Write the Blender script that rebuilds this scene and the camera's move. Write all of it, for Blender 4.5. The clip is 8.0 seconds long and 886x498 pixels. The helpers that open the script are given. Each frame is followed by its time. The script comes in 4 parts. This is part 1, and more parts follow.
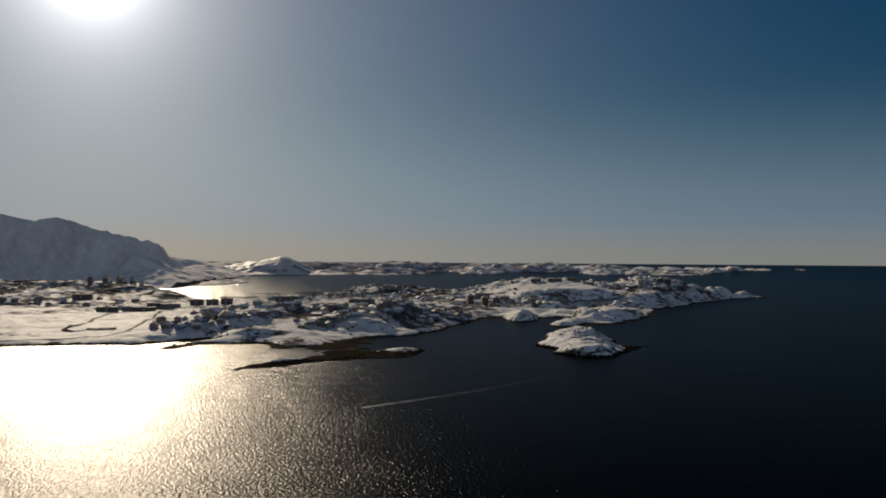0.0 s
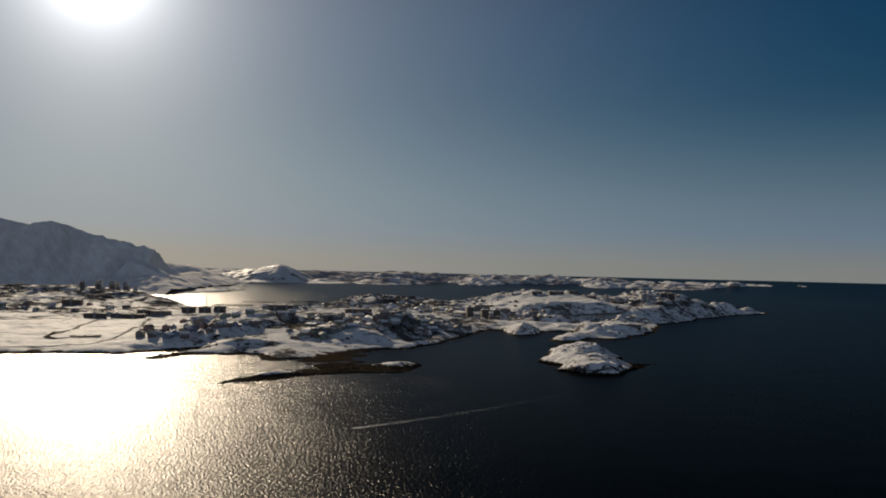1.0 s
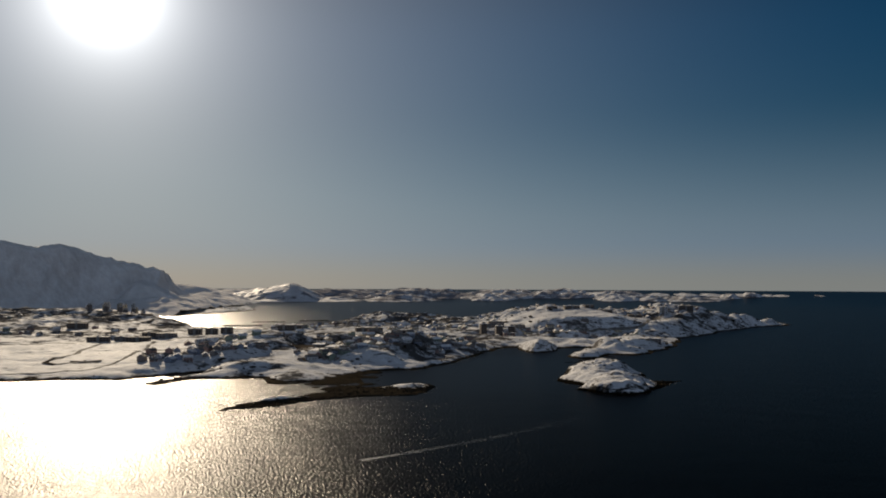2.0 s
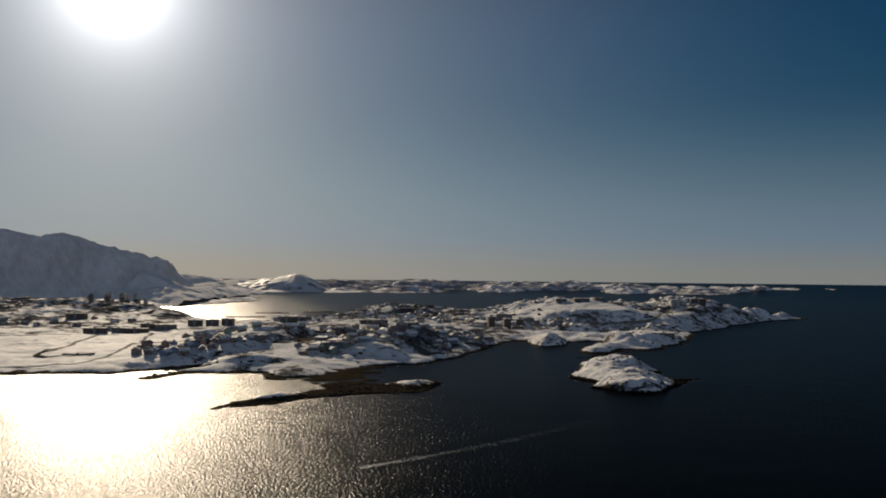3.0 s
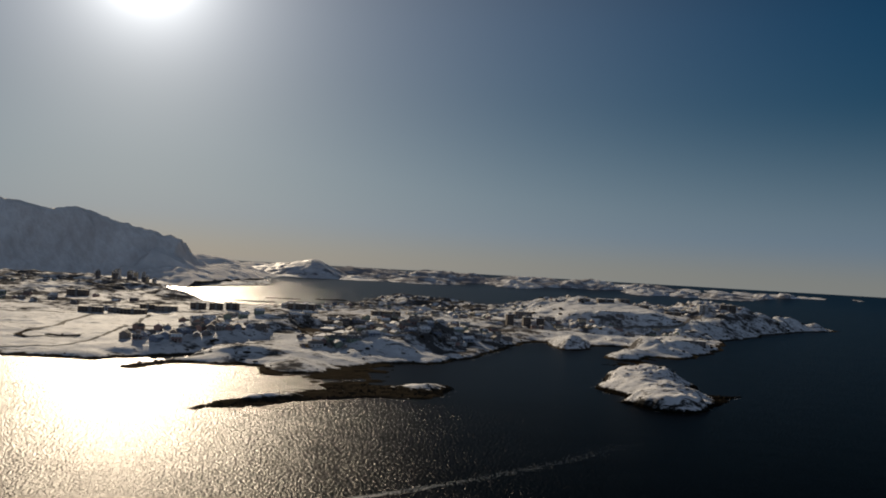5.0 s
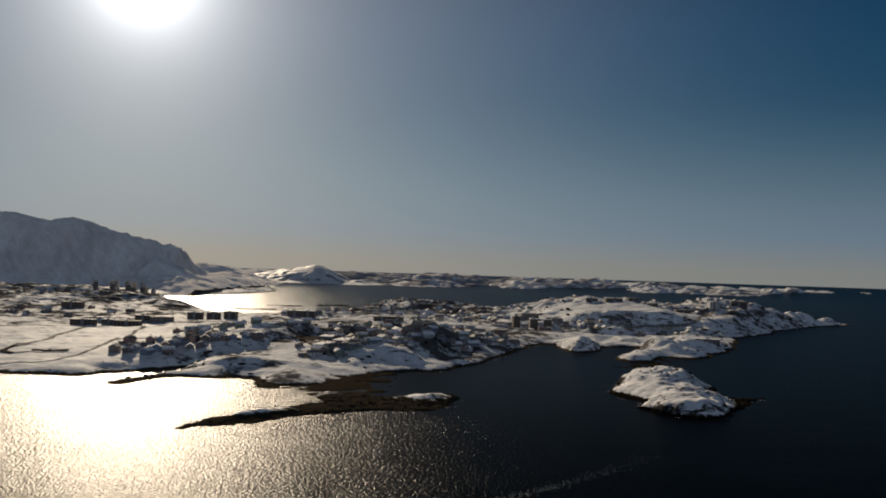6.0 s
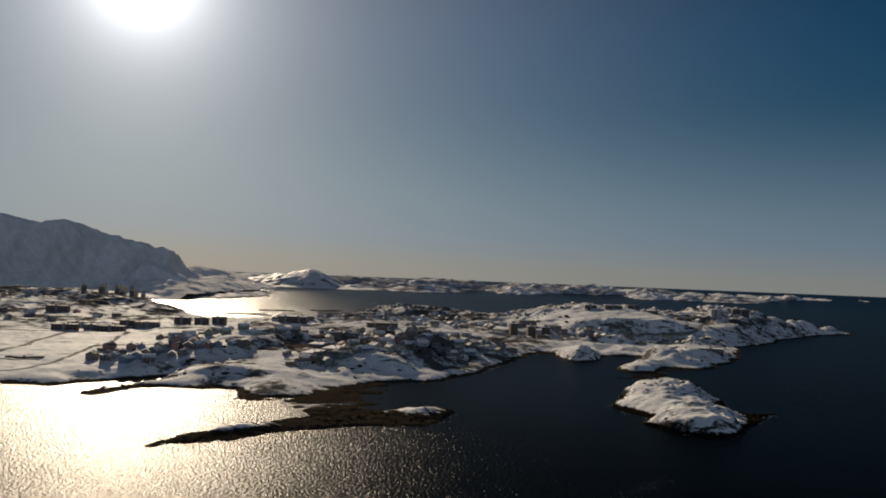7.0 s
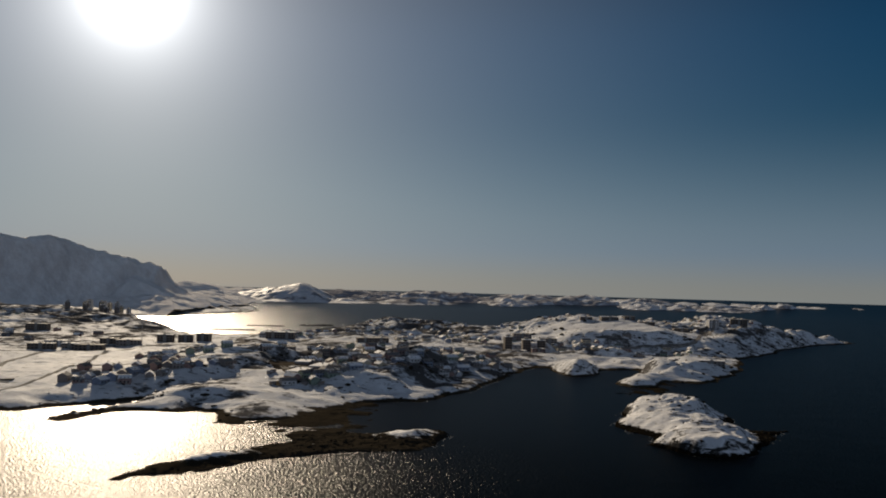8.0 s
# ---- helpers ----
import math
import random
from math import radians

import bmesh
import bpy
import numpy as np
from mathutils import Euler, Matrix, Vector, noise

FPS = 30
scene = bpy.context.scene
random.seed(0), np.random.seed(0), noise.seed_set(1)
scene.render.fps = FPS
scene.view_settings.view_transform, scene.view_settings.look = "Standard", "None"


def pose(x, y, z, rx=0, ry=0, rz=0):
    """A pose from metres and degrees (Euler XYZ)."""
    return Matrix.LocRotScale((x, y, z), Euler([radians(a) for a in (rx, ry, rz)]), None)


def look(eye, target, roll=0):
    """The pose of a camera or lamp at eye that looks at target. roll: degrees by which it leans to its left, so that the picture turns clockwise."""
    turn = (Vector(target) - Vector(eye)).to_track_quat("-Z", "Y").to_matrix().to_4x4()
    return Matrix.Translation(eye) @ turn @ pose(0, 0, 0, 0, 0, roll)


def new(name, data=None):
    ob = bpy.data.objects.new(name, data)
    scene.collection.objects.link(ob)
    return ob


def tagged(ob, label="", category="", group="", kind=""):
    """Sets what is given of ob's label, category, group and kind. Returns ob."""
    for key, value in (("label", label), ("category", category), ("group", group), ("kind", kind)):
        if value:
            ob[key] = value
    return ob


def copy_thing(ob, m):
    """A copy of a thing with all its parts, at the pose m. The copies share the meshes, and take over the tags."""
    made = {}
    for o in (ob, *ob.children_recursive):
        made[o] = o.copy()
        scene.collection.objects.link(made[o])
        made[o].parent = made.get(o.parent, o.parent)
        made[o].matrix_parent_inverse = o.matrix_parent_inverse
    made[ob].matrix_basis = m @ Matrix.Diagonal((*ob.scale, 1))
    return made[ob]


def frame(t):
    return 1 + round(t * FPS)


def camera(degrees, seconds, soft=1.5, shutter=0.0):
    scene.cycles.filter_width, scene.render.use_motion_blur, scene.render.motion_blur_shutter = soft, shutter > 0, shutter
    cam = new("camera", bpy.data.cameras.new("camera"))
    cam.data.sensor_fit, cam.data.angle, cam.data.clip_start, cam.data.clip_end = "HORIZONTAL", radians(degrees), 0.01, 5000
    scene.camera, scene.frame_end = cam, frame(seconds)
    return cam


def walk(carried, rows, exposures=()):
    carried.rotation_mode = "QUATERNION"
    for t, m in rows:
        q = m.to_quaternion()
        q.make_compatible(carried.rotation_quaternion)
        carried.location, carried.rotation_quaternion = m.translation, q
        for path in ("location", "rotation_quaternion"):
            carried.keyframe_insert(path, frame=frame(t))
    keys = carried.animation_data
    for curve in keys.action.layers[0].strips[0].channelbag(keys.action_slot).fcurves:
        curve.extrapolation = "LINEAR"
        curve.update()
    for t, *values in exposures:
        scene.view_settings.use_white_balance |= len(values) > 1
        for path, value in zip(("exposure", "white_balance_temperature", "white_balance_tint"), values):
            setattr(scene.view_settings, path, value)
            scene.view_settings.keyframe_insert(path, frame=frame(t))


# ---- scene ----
# camera and its flight: seconds, place, then heading (left of +Y), pitch and roll in degrees
cam = camera(55.19, 8.0, soft=1.9)
PATH = [
    (0.0, 0.0, 0.0, 80.0, -1.38, 0.69, 0.35),
    (0.5, 0.2, 16.7, 79.8, -1.47, 1.05, 1.73),
    (1.0, 0.2, 33.3, 79.7, -1.41, 1.41, 1.29),
    (1.5, 0.4, 50.0, 79.4, -0.90, 2.36, 0.63),
    (1.7, 0.4, 56.6, 79.5, -0.81, 2.52, 0.41),
    (2.8, 0.8, 93.0, 80.0, -0.26, 2.04, 0.21),
    (3.0, 0.8, 99.7, 80.1, -0.17, 1.89, 0.55),
    (3.5, 0.5, 116.2, 80.5, 0.10, 1.83, 2.46),
    (4.0, 0.7, 133.2, 80.6, 0.54, 1.71, 3.83),
    (4.5, 0.8, 149.9, 80.8, 0.92, 1.16, 3.65),
    (4.7, 0.8, 156.2, 80.8, 1.01, 1.20, 3.47),
    (5.8, 1.0, 191.0, 80.7, 1.29, 1.48, 2.21),
    (6.0, 1.1, 197.3, 80.7, 1.32, 1.46, 1.83),
    (6.5, 1.1, 213.1, 80.9, 1.27, 1.44, 2.08),
    (7.0, 1.3, 228.4, 81.2, 1.09, 1.81, 2.21),
    (7.5, 1.1, 243.2, 81.3, 0.83, 2.44, 2.03),
    (8.0, 1.2, 258.5, 81.7, 0.56, 2.66, 1.58),
]


def flown(x, y, z, yaw, pitch, roll):
    a, b = radians(yaw), radians(pitch)
    way = Vector((-math.sin(a) * math.cos(b), math.cos(a) * math.cos(b), math.sin(b)))
    return look((x, y, z), Vector((x, y, z)) + way * 100, roll)


walk(cam, [(t, flown(*row)) for t, *row in PATH], exposures=[(0.0, 0.0), (8.0, 0.0)])

# daylight: a low winter sun ahead and to the left, in a clear sky
SUN_TURN, SUN_UP = -21.4, 18.1
SUN_WAY = Vector((math.sin(radians(SUN_TURN)) * math.cos(radians(SUN_UP)),
                  math.cos(radians(SUN_TURN)) * math.cos(radians(SUN_UP)), math.sin(radians(SUN_UP))))
sun = new("sun", bpy.data.lights.new("sun", "SUN"))
sun.data.energy, sun.data.angle, sun.data.color = 5.0, radians(0.53), (1.0, 0.82, 0.595)
sun.matrix_world = look(SUN_WAY * 1000, (0, 0, 0))

world = bpy.data.worlds.new("sky")
scene.world = world
world.use_nodes = True
wn, wl = world.node_tree.nodes, world.node_tree.links
sky = wn.new("ShaderNodeTexSky")
sky.sky_type, sky.sun_disc = "NISHITA", False
sky.sun_elevation, sky.sun_rotation = radians(SUN_UP), radians(SUN_TURN)
sky.air_density, sky.dust_density, sky.ozone_density, sky.altitude = 1.0, 0.3, 3.0, 80.0
# the aureole: light that thin ice haze scatters forward round the sun
spot = wn.new("ShaderNodeTexCoord")
cosine = wn.new("ShaderNodeVectorMath")
cosine.operation = "DOT_PRODUCT"
cosine.inputs[1].default_value = SUN_WAY
wl.new(spot.outputs["Generated"], cosine.inputs[0])
total = None
for power, amount in ((9.0, 6.7), (50.0, 5.2), (140.0, 18.5), (500.0, 43.0), (2500.0, 300.0)):
    up = wn.new("ShaderNodeMath")
    up.operation = "MAXIMUM"
    up.inputs[1].default_value = 0.0
    wl.new(cosine.outputs["Value"], up.inputs[0])
    p = wn.new("ShaderNodeMath")
    p.operation = "POWER"
    p.inputs[1].default_value = power
    wl.new(up.outputs[0], p.inputs[0])
    m = wn.new("ShaderNodeMath")
    m.operation = "MULTIPLY"
    m.inputs[1].default_value = amount
    wl.new(p.outputs[0], m.inputs[0])
    if total:
        s = wn.new("ShaderNodeMath")
        wl.new(total.outputs[0], s.inputs[0])
        wl.new(m.outputs[0], s.inputs[1])
        total = s
    else:
        total = m
glow = wn.new("ShaderNodeMix")
glow.data_type, glow.blend_type = "RGBA", "ADD"
glow.inputs["Factor"].default_value = 1.0
tint = wn.new("ShaderNodeMix")
tint.data_type, tint.blend_type = "RGBA", "MULTIPLY"
tint.inputs["Factor"].default_value = 1.0
tint.inputs[6].default_value = (0.98, 0.984, 0.985, 1)
wl.new(total.outputs[0], tint.inputs[7])
# deeper blue overhead, grey haze low over the sea
deep = wn.new("ShaderNodeHueSaturation")
deep.inputs["Saturation"].default_value = 1.48
wl.new(sky.outputs[0], deep.inputs["Color"])
lift = wn.new("ShaderNodeSeparateXYZ")
wl.new(spot.outputs["Generated"], lift.inputs[0])
low = wn.new("ShaderNodeMapRange")
low.interpolation_type = "SMOOTHSTEP"
low.inputs["From Min"].default_value, low.inputs["From Max"].default_value = -0.06, 0.21
low.inputs["To Min"].default_value, low.inputs["To Max"].default_value = 0.93, 0.0
wl.new(lift.outputs["Z"], low.inputs["Value"])
# the paler sky opposite the sun
away = wn.new("ShaderNodeMapRange")
away.interpolation_type = "SMOOTHSTEP"
away.inputs["From Min"].default_value, away.inputs["From Max"].default_value = 0.35, -0.9
away.inputs["To Min"].default_value, away.inputs["To Max"].default_value = 0.0, 13.5
wl.new(cosine.outputs["Value"], away.inputs["Value"])
pale = wn.new("ShaderNodeMix")
pale.data_type, pale.blend_type = "RGBA", "MULTIPLY"
pale.inputs["Factor"].default_value = 1.0
pale.inputs[6].default_value = (0.73, 0.88, 1.17, 1)
wl.new(away.outputs["Result"], pale.inputs[7])
back = wn.new("ShaderNodeMix")
back.data_type, back.blend_type = "RGBA", "ADD"
back.inputs["Factor"].default_value = 1.0
wl.new(pale.outputs[2], back.inputs[7])
# darker towards the zenith
zenith = wn.new("ShaderNodeMapRange")
zenith.interpolation_type = "SMOOTHSTEP"
zenith.inputs["From Min"].default_value, zenith.inputs["From Max"].default_value = 0.27, 0.5
zenith.inputs["To Min"].default_value, zenith.inputs["To Max"].default_value = 1.0, 0.12
wl.new(lift.outputs["Z"], zenith.inputs["Value"])
wl.new(zenith.outputs["Result"], deep.inputs["Value"])
haze = wn.new("ShaderNodeMix")
haze.data_type = "RGBA"
band = wn.new("ShaderNodeMapRange")
band.interpolation_type = "SMOOTHSTEP"
band.inputs["From Min"].default_value, band.inputs["From Max"].default_value = 0.0, 0.055
wl.new(lift.outputs["Z"], band.inputs["Value"])
layer = wn.new("ShaderNodeMix")
layer.data_type = "RGBA"
layer.inputs[6].default_value, layer.inputs[7].default_value = (11.8, 12.7, 12.8, 1), (8.1, 11.7, 17.3, 1)
wl.new(band.outputs["Result"], layer.inputs["Factor"])
wl.new(layer.outputs[2], haze.inputs[7])
wl.new(low.outputs["Result"], haze.inputs["Factor"])
wl.new(deep.outputs["Color"], haze.inputs[6])
wl.new(haze.outputs[2], back.inputs[6])
wl.new(back.outputs[2], glow.inputs[6])
wl.new(tint.outputs[2], glow.inputs[7])
wl.new(glow.outputs[2], wn["Background"].inputs[0])
wn["Background"].inputs[1].default_value = 0.0186


# ---- materials ----
class Nodes:
    """A small builder for node materials."""

    def __init__(self, name):
        self.mat = bpy.data.materials.new(name)
        self.mat.use_nodes = True
        self.n, self.l = self.mat.node_tree.nodes, self.mat.node_tree.links
        self.bsdf = self.n["Principled BSDF"]

    def put(self, kind, **values):
        node = self.n.new(kind)
        for key, value in values.items():
            if key in node.inputs:
                if isinstance(value, bpy.types.NodeSocket):
                    self.l.new(value, node.inputs[key])
                else:
                    node.inputs[key].default_value = value
        return node

    def noise(self, where, scale, detail=4.0, rough=0.55, out="Fac"):
        return self.put("ShaderNodeTexNoise", Vector=where, Scale=scale, Detail=detail, Roughness=rough).outputs[out]

    def math(self, operation, a, b=0.0, clamp=False):
        node = self.n.new("ShaderNodeMath")
        node.operation, node.use_clamp = operation, clamp
        for k, v in enumerate((a, b)):
            if isinstance(v, bpy.types.NodeSocket):
                self.l.new(v, node.inputs[k])
            else:
                node.inputs[k].default_value = v
        return node.outputs[0]

    def ramp(self, value, low, high):
        node = self.n.new("ShaderNodeMapRange")
        node.interpolation_type = "SMOOTHSTEP"
        self.l.new(value, node.inputs["Value"])
        node.inputs["From Min"].default_value, node.inputs["From Max"].default_value = low, high
        return node.outputs["Result"]

    def blend(self, fac, a, b):
        node = self.n.new("ShaderNodeMix")
        node.data_type = "RGBA"
        for key, v in (("Factor", fac), ("A", a), ("B", b)):
            socket = node.inputs[key] if key == "Factor" else [i for i in node.inputs if i.name == key and i.type == "RGBA"][0]
            if isinstance(v, bpy.types.NodeSocket):
                self.l.new(v, socket)
            else:
                socket.default_value = v if key == "Factor" else (*v, 1)
        return [o for o in node.outputs if o.type == "RGBA"][0]

    def bump(self, height, strength, distance):
        node = self.put("ShaderNodeBump", Height=height, Strength=strength, Distance=distance)
        self.l.new(node.outputs[0], self.bsdf.inputs["Normal"])

    def set(self, **values):
        for key, value in values.items():
            socket = self.bsdf.inputs[key.replace("_", " ")]
            if isinstance(value, bpy.types.NodeSocket):
                self.l.new(value, socket)
            else:
                socket.default_value = (*value, 1) if isinstance(value, tuple) else value
        return self.mat


def ground_material(name, tide, bare, size=1.0, rock=(0.10, 0.088, 0.074), snow_to=(0.86, 0.87, 0.90), scoured=0.62, sheen=0.045, trodden=(), wet=1.0, ledges=0.0):
    """Snow over dark rock: bare below the tide line, on steep faces and where wind has swept it. bare: 0 to 1, how much rock shows."""
    b = Nodes(name)
    geo = b.n.new("ShaderNodeNewGeometry")
    where = geo.outputs["Position"]
    split = b.put("ShaderNodeSeparateXYZ", Vector=where)
    facing = b.put("ShaderNodeSeparateXYZ", Vector=geo.outputs["Normal"])
    broad = b.noise(where, 0.02 / size, 6.0, 0.62)
    mid = b.noise(where, 0.11 / size, 6.0, 0.65)
    fine = b.noise(where, 0.6 / size, 4.0, 0.6)
    # how easily the snow lies
    lie = b.math("ADD", facing.outputs["Z"], b.math("MULTIPLY", b.math("SUBTRACT", mid, 0.5), 0.38))
    lie = b.math("ADD", lie, b.math("MULTIPLY", b.math("SUBTRACT", broad, 0.5), 0.32))
    lie = b.math("ADD", lie, b.math("MULTIPLY", b.math("SUBTRACT", fine, 0.5), 0.16))
    edge = 0.62 + 0.30 * bare
    snow = b.ramp(lie, edge - 0.07, edge + 0.09)
    # wind-scoured patches where gravel and heath show through
    scour = b.noise(where, 0.045 / size, 9.0, 0.7)
    scour = b.math("ADD", scour, b.math("MULTIPLY", b.math("SUBTRACT", b.noise(where, 0.0065 / size, 3.0, 0.5), 0.55), 0.7))
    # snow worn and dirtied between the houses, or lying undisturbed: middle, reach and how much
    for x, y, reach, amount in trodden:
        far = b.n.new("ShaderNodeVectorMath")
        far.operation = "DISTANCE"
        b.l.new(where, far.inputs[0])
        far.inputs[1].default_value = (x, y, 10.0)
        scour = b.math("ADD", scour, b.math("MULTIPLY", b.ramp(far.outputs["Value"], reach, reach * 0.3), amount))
    snow = b.math("MULTIPLY", snow, b.ramp(scour, scoured + 0.05, scoured - 0.07))
    if ledges:  # thin outcrops along the strike of the rock, where the ground is not level
        strike = b.put("ShaderNodeMapping", Vector=where)
        strike.inputs["Rotation"].default_value = (0, 0, radians(14))
        strike.inputs["Scale"].default_value = (0.05 / size, 0.19 / size, 0.3 / size)
        crack = b.math("ADD", b.noise(strike.outputs[0], 1.0, 6.0, 0.62), b.math("MULTIPLY", b.math("SUBTRACT", 0.94, facing.outputs["Z"]), 0.35))
        crack = b.math("ADD", crack, b.math("MULTIPLY", b.math("SUBTRACT", broad, 0.5), 0.25))
        snow = b.math("MULTIPLY", snow, b.ramp(crack, 0.70 - 0.1 * ledges, 0.64 - 0.1 * ledges))
    shore = b.math("ADD", split.outputs["Z"], b.math("MULTIPLY", b.math("SUBTRACT", mid, 0.5), 2.2 * tide))
    dry = b.ramp(shore, tide * 0.85, tide * 1.15)
    snow = b.math("MULTIPLY", snow, dry)
    stone = b.blend(fine, tuple(c * 0.55 for c in rock), tuple(c * 1.7 for c in rock))
    stone = b.blend(b.ramp(broad, 0.35, 0.65), stone, tuple((c * 1.2 + 0.012) for c in rock))
    stone = b.blend(dry, b.blend(fine, (0.016 * wet, 0.0135 * wet, 0.0105 * wet), (0.050 * wet, 0.042 * wet, 0.031 * wet)), stone)  # wet weed and lichen on the tidal rock
    white = b.blend(b.ramp(mid, 0.3, 0.75), tuple(c * 0.80 for c in snow_to), snow_to)
    b.set(Base_Color=b.blend(snow, stone, white), Roughness=b.math("SUBTRACT", 0.9, b.math("MULTIPLY", snow, 0.3)),
          Specular_IOR_Level=b.math("MULTIPLY", snow, sheen))
    b.bump(b.math("ADD", b.math("MULTIPLY", mid, 1.0 * size), b.math("MULTIPLY", fine, 0.4 * size)), 0.8, 1.0)
    return b.mat


def plain(name, colour, rough=0.7, metal=0.0, vary=0.25, scale=1.2, gloss=0.2):
    """Paint or board with weathering at two scales."""
    b = Nodes(name)
    where = b.n.new("ShaderNodeTexCoord").outputs["Object"]
    worn = b.noise(where, scale, 5.0, 0.6)
    spots = b.noise(where, scale * 6.0, 3.0)
    c = b.blend(b.ramp(worn, 0.3, 0.7), tuple(v * (1 - vary) for v in colour), tuple(min(1, v * (1 + vary)) for v in colour))
    b.set(Base_Color=c, Roughness=rough, Metallic=metal, Specular_IOR_Level=gloss)
    b.bump(spots, 0.2, 0.05)
    return b.mat


def mountain_material():
    """Thin snow over steep rock, in fine gullied streaks."""
    b = Nodes("mountain_rock_and_snow_hazed")
    geo = b.n.new("ShaderNodeNewGeometry")
    at = geo.outputs["Position"]
    flow = b.put("ShaderNodeMapping", Vector=at)
    flow.inputs["Scale"].default_value = (1.0, 1.0, 0.35)
    streak = b.noise(flow.outputs[0], 0.045, 8.0, 0.68)
    patch = b.noise(at, 0.009, 5.0, 0.6)
    fine = b.noise(at, 0.16, 5.0, 0.65)
    tilt = b.put("ShaderNodeSeparateXYZ", Vector=geo.outputs["Normal"]).outputs["Z"]
    lie = b.math("ADD", b.math("MULTIPLY", streak, 0.9), b.math("MULTIPLY", patch, 0.5))
    lie = b.math("ADD", lie, b.math("MULTIPLY", b.math("SUBTRACT", tilt, 0.7), 0.9))
    lie = b.math("ADD", lie, b.math("MULTIPLY", b.math("SUBTRACT", fine, 0.5), 0.3))
    # rock colour raised and warmed to stand in for haze before the mountain
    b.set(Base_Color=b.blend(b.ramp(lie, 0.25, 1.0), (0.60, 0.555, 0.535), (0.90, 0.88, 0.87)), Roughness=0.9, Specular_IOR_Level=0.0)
    b.bump(b.math("ADD", b.math("MULTIPLY", streak, 9.0), b.math("MULTIPLY", fine, 2.0)), 0.7, 1.0)
    return b.mat


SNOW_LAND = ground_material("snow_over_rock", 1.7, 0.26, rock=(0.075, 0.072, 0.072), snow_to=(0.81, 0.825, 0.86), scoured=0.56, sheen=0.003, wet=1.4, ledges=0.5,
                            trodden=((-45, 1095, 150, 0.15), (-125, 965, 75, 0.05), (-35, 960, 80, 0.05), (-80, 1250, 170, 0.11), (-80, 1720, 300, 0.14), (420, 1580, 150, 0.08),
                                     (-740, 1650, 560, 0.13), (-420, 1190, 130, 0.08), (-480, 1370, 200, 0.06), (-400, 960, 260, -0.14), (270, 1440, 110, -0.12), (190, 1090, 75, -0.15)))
SNOW_ISLAND = ground_material("snow_over_island_rock", 1.9, 0.2, 0.5, rock=(0.026, 0.024, 0.022), snow_to=(0.80, 0.81, 0.845), scoured=0.74, wet=0.28, ledges=0.6, trodden=((195, 800, 32, 0.6),))
TIDAL_ROCK = ground_material("weed_covered_tidal_rock", 3.0, 0.2, 0.6, rock=(0.020, 0.015, 0.010), wet=0.95)
DARK_ROCK = ground_material("black_wet_rock", 3.0, 0.2, 0.6, rock=(0.014, 0.012, 0.010), wet=0.5)
MOUNTAIN_HAZED = mountain_material()
# far rock paled and snow greyed: distance haze put into the colours
FAR_HAZED_SNOW = ground_material("far_hazed_snow_and_rock", 1.0, -0.1, 3.0, rock=(0.20, 0.20, 0.22), snow_to=(0.74, 0.755, 0.80), scoured=0.53)
FAR_HAZED_ROCK = ground_material("far_hazed_rock", 1.0, 0.3, 3.0, rock=(0.24, 0.24, 0.265), scoured=0.42)
ROOF_SNOW = plain("snow_on_roofs", (0.82, 0.83, 0.86), 0.8, vary=0.06, scale=0.4, gloss=0.03)


def patchy_roof():
    """Snow lying in patches on dark roofing felt, more on some roofs than on others."""
    b = Nodes("patchy_snow_on_roofing")
    shape = b.n.new("ShaderNodeNewGeometry")
    where = shape.outputs["Position"]
    much = b.n.new("ShaderNodeObjectInfo").outputs["Random"]
    lie = b.math("ADD", b.noise(where, 0.35, 4.0, 0.6), b.math("MULTIPLY", b.math("SUBTRACT", b.math("FRACT", b.math("ADD", much, shape.outputs["Random Per Island"])), 0.5), 0.5))
    # felt colour lifted, as on the walls, in place of haze
    b.set(Base_Color=b.blend(b.ramp(lie, 0.50, 0.62), (0.15, 0.145, 0.145), (0.78, 0.79, 0.82)), Roughness=0.85)
    b.bump(b.noise(where, 2.0), 0.3, 0.1)
    return b.mat


PATCHY_ROOF = patchy_roof()
ROAD_GREY = plain("gritted_road", (0.24, 0.225, 0.21), 0.9, vary=0.5, scale=0.15, gloss=0.0)
TRACK = plain("packed_snow_track", (0.34, 0.325, 0.30), 0.9, vary=0.3, scale=0.15, gloss=0.0)
GRAVEL = plain("swept_gravel_yard", (0.085, 0.072, 0.058), 0.95, vary=0.5, scale=0.12, gloss=0.0)
CONCRETE = plain("weathered_concrete", (0.2, 0.195, 0.19), 0.85)
STEEL = plain("galvanised_steel", (0.30, 0.31, 0.32), 0.5, 0.8)
FOAM = plain("foam", (0.36, 0.385, 0.40), 0.6, vary=0.15, scale=0.5)
PANE = plain("window_glass", (0.02, 0.025, 0.03), 0.12, vary=0.1, gloss=0.12)
# most wall colours are lifted to stand in for haze over the town
WALLS = {
    "dark brown": plain("dark_brown_cladding", (0.12, 0.098, 0.085)),
    "dark red": plain("dark_red_timber", (0.25, 0.17, 0.155)),
    "dark blue": plain("dark_blue_timber", (0.19, 0.22, 0.29)),
    "ochre yellow": plain("hazed_ochre_timber", (0.42, 0.36, 0.27)),
    "dark green": plain("dark_green_timber", (0.20, 0.24, 0.20)),
    "brown": plain("brown_timber", (0.20, 0.175, 0.165)),
    "grey": plain("hazed_grey_cladding", (0.45, 0.45, 0.46)),
}


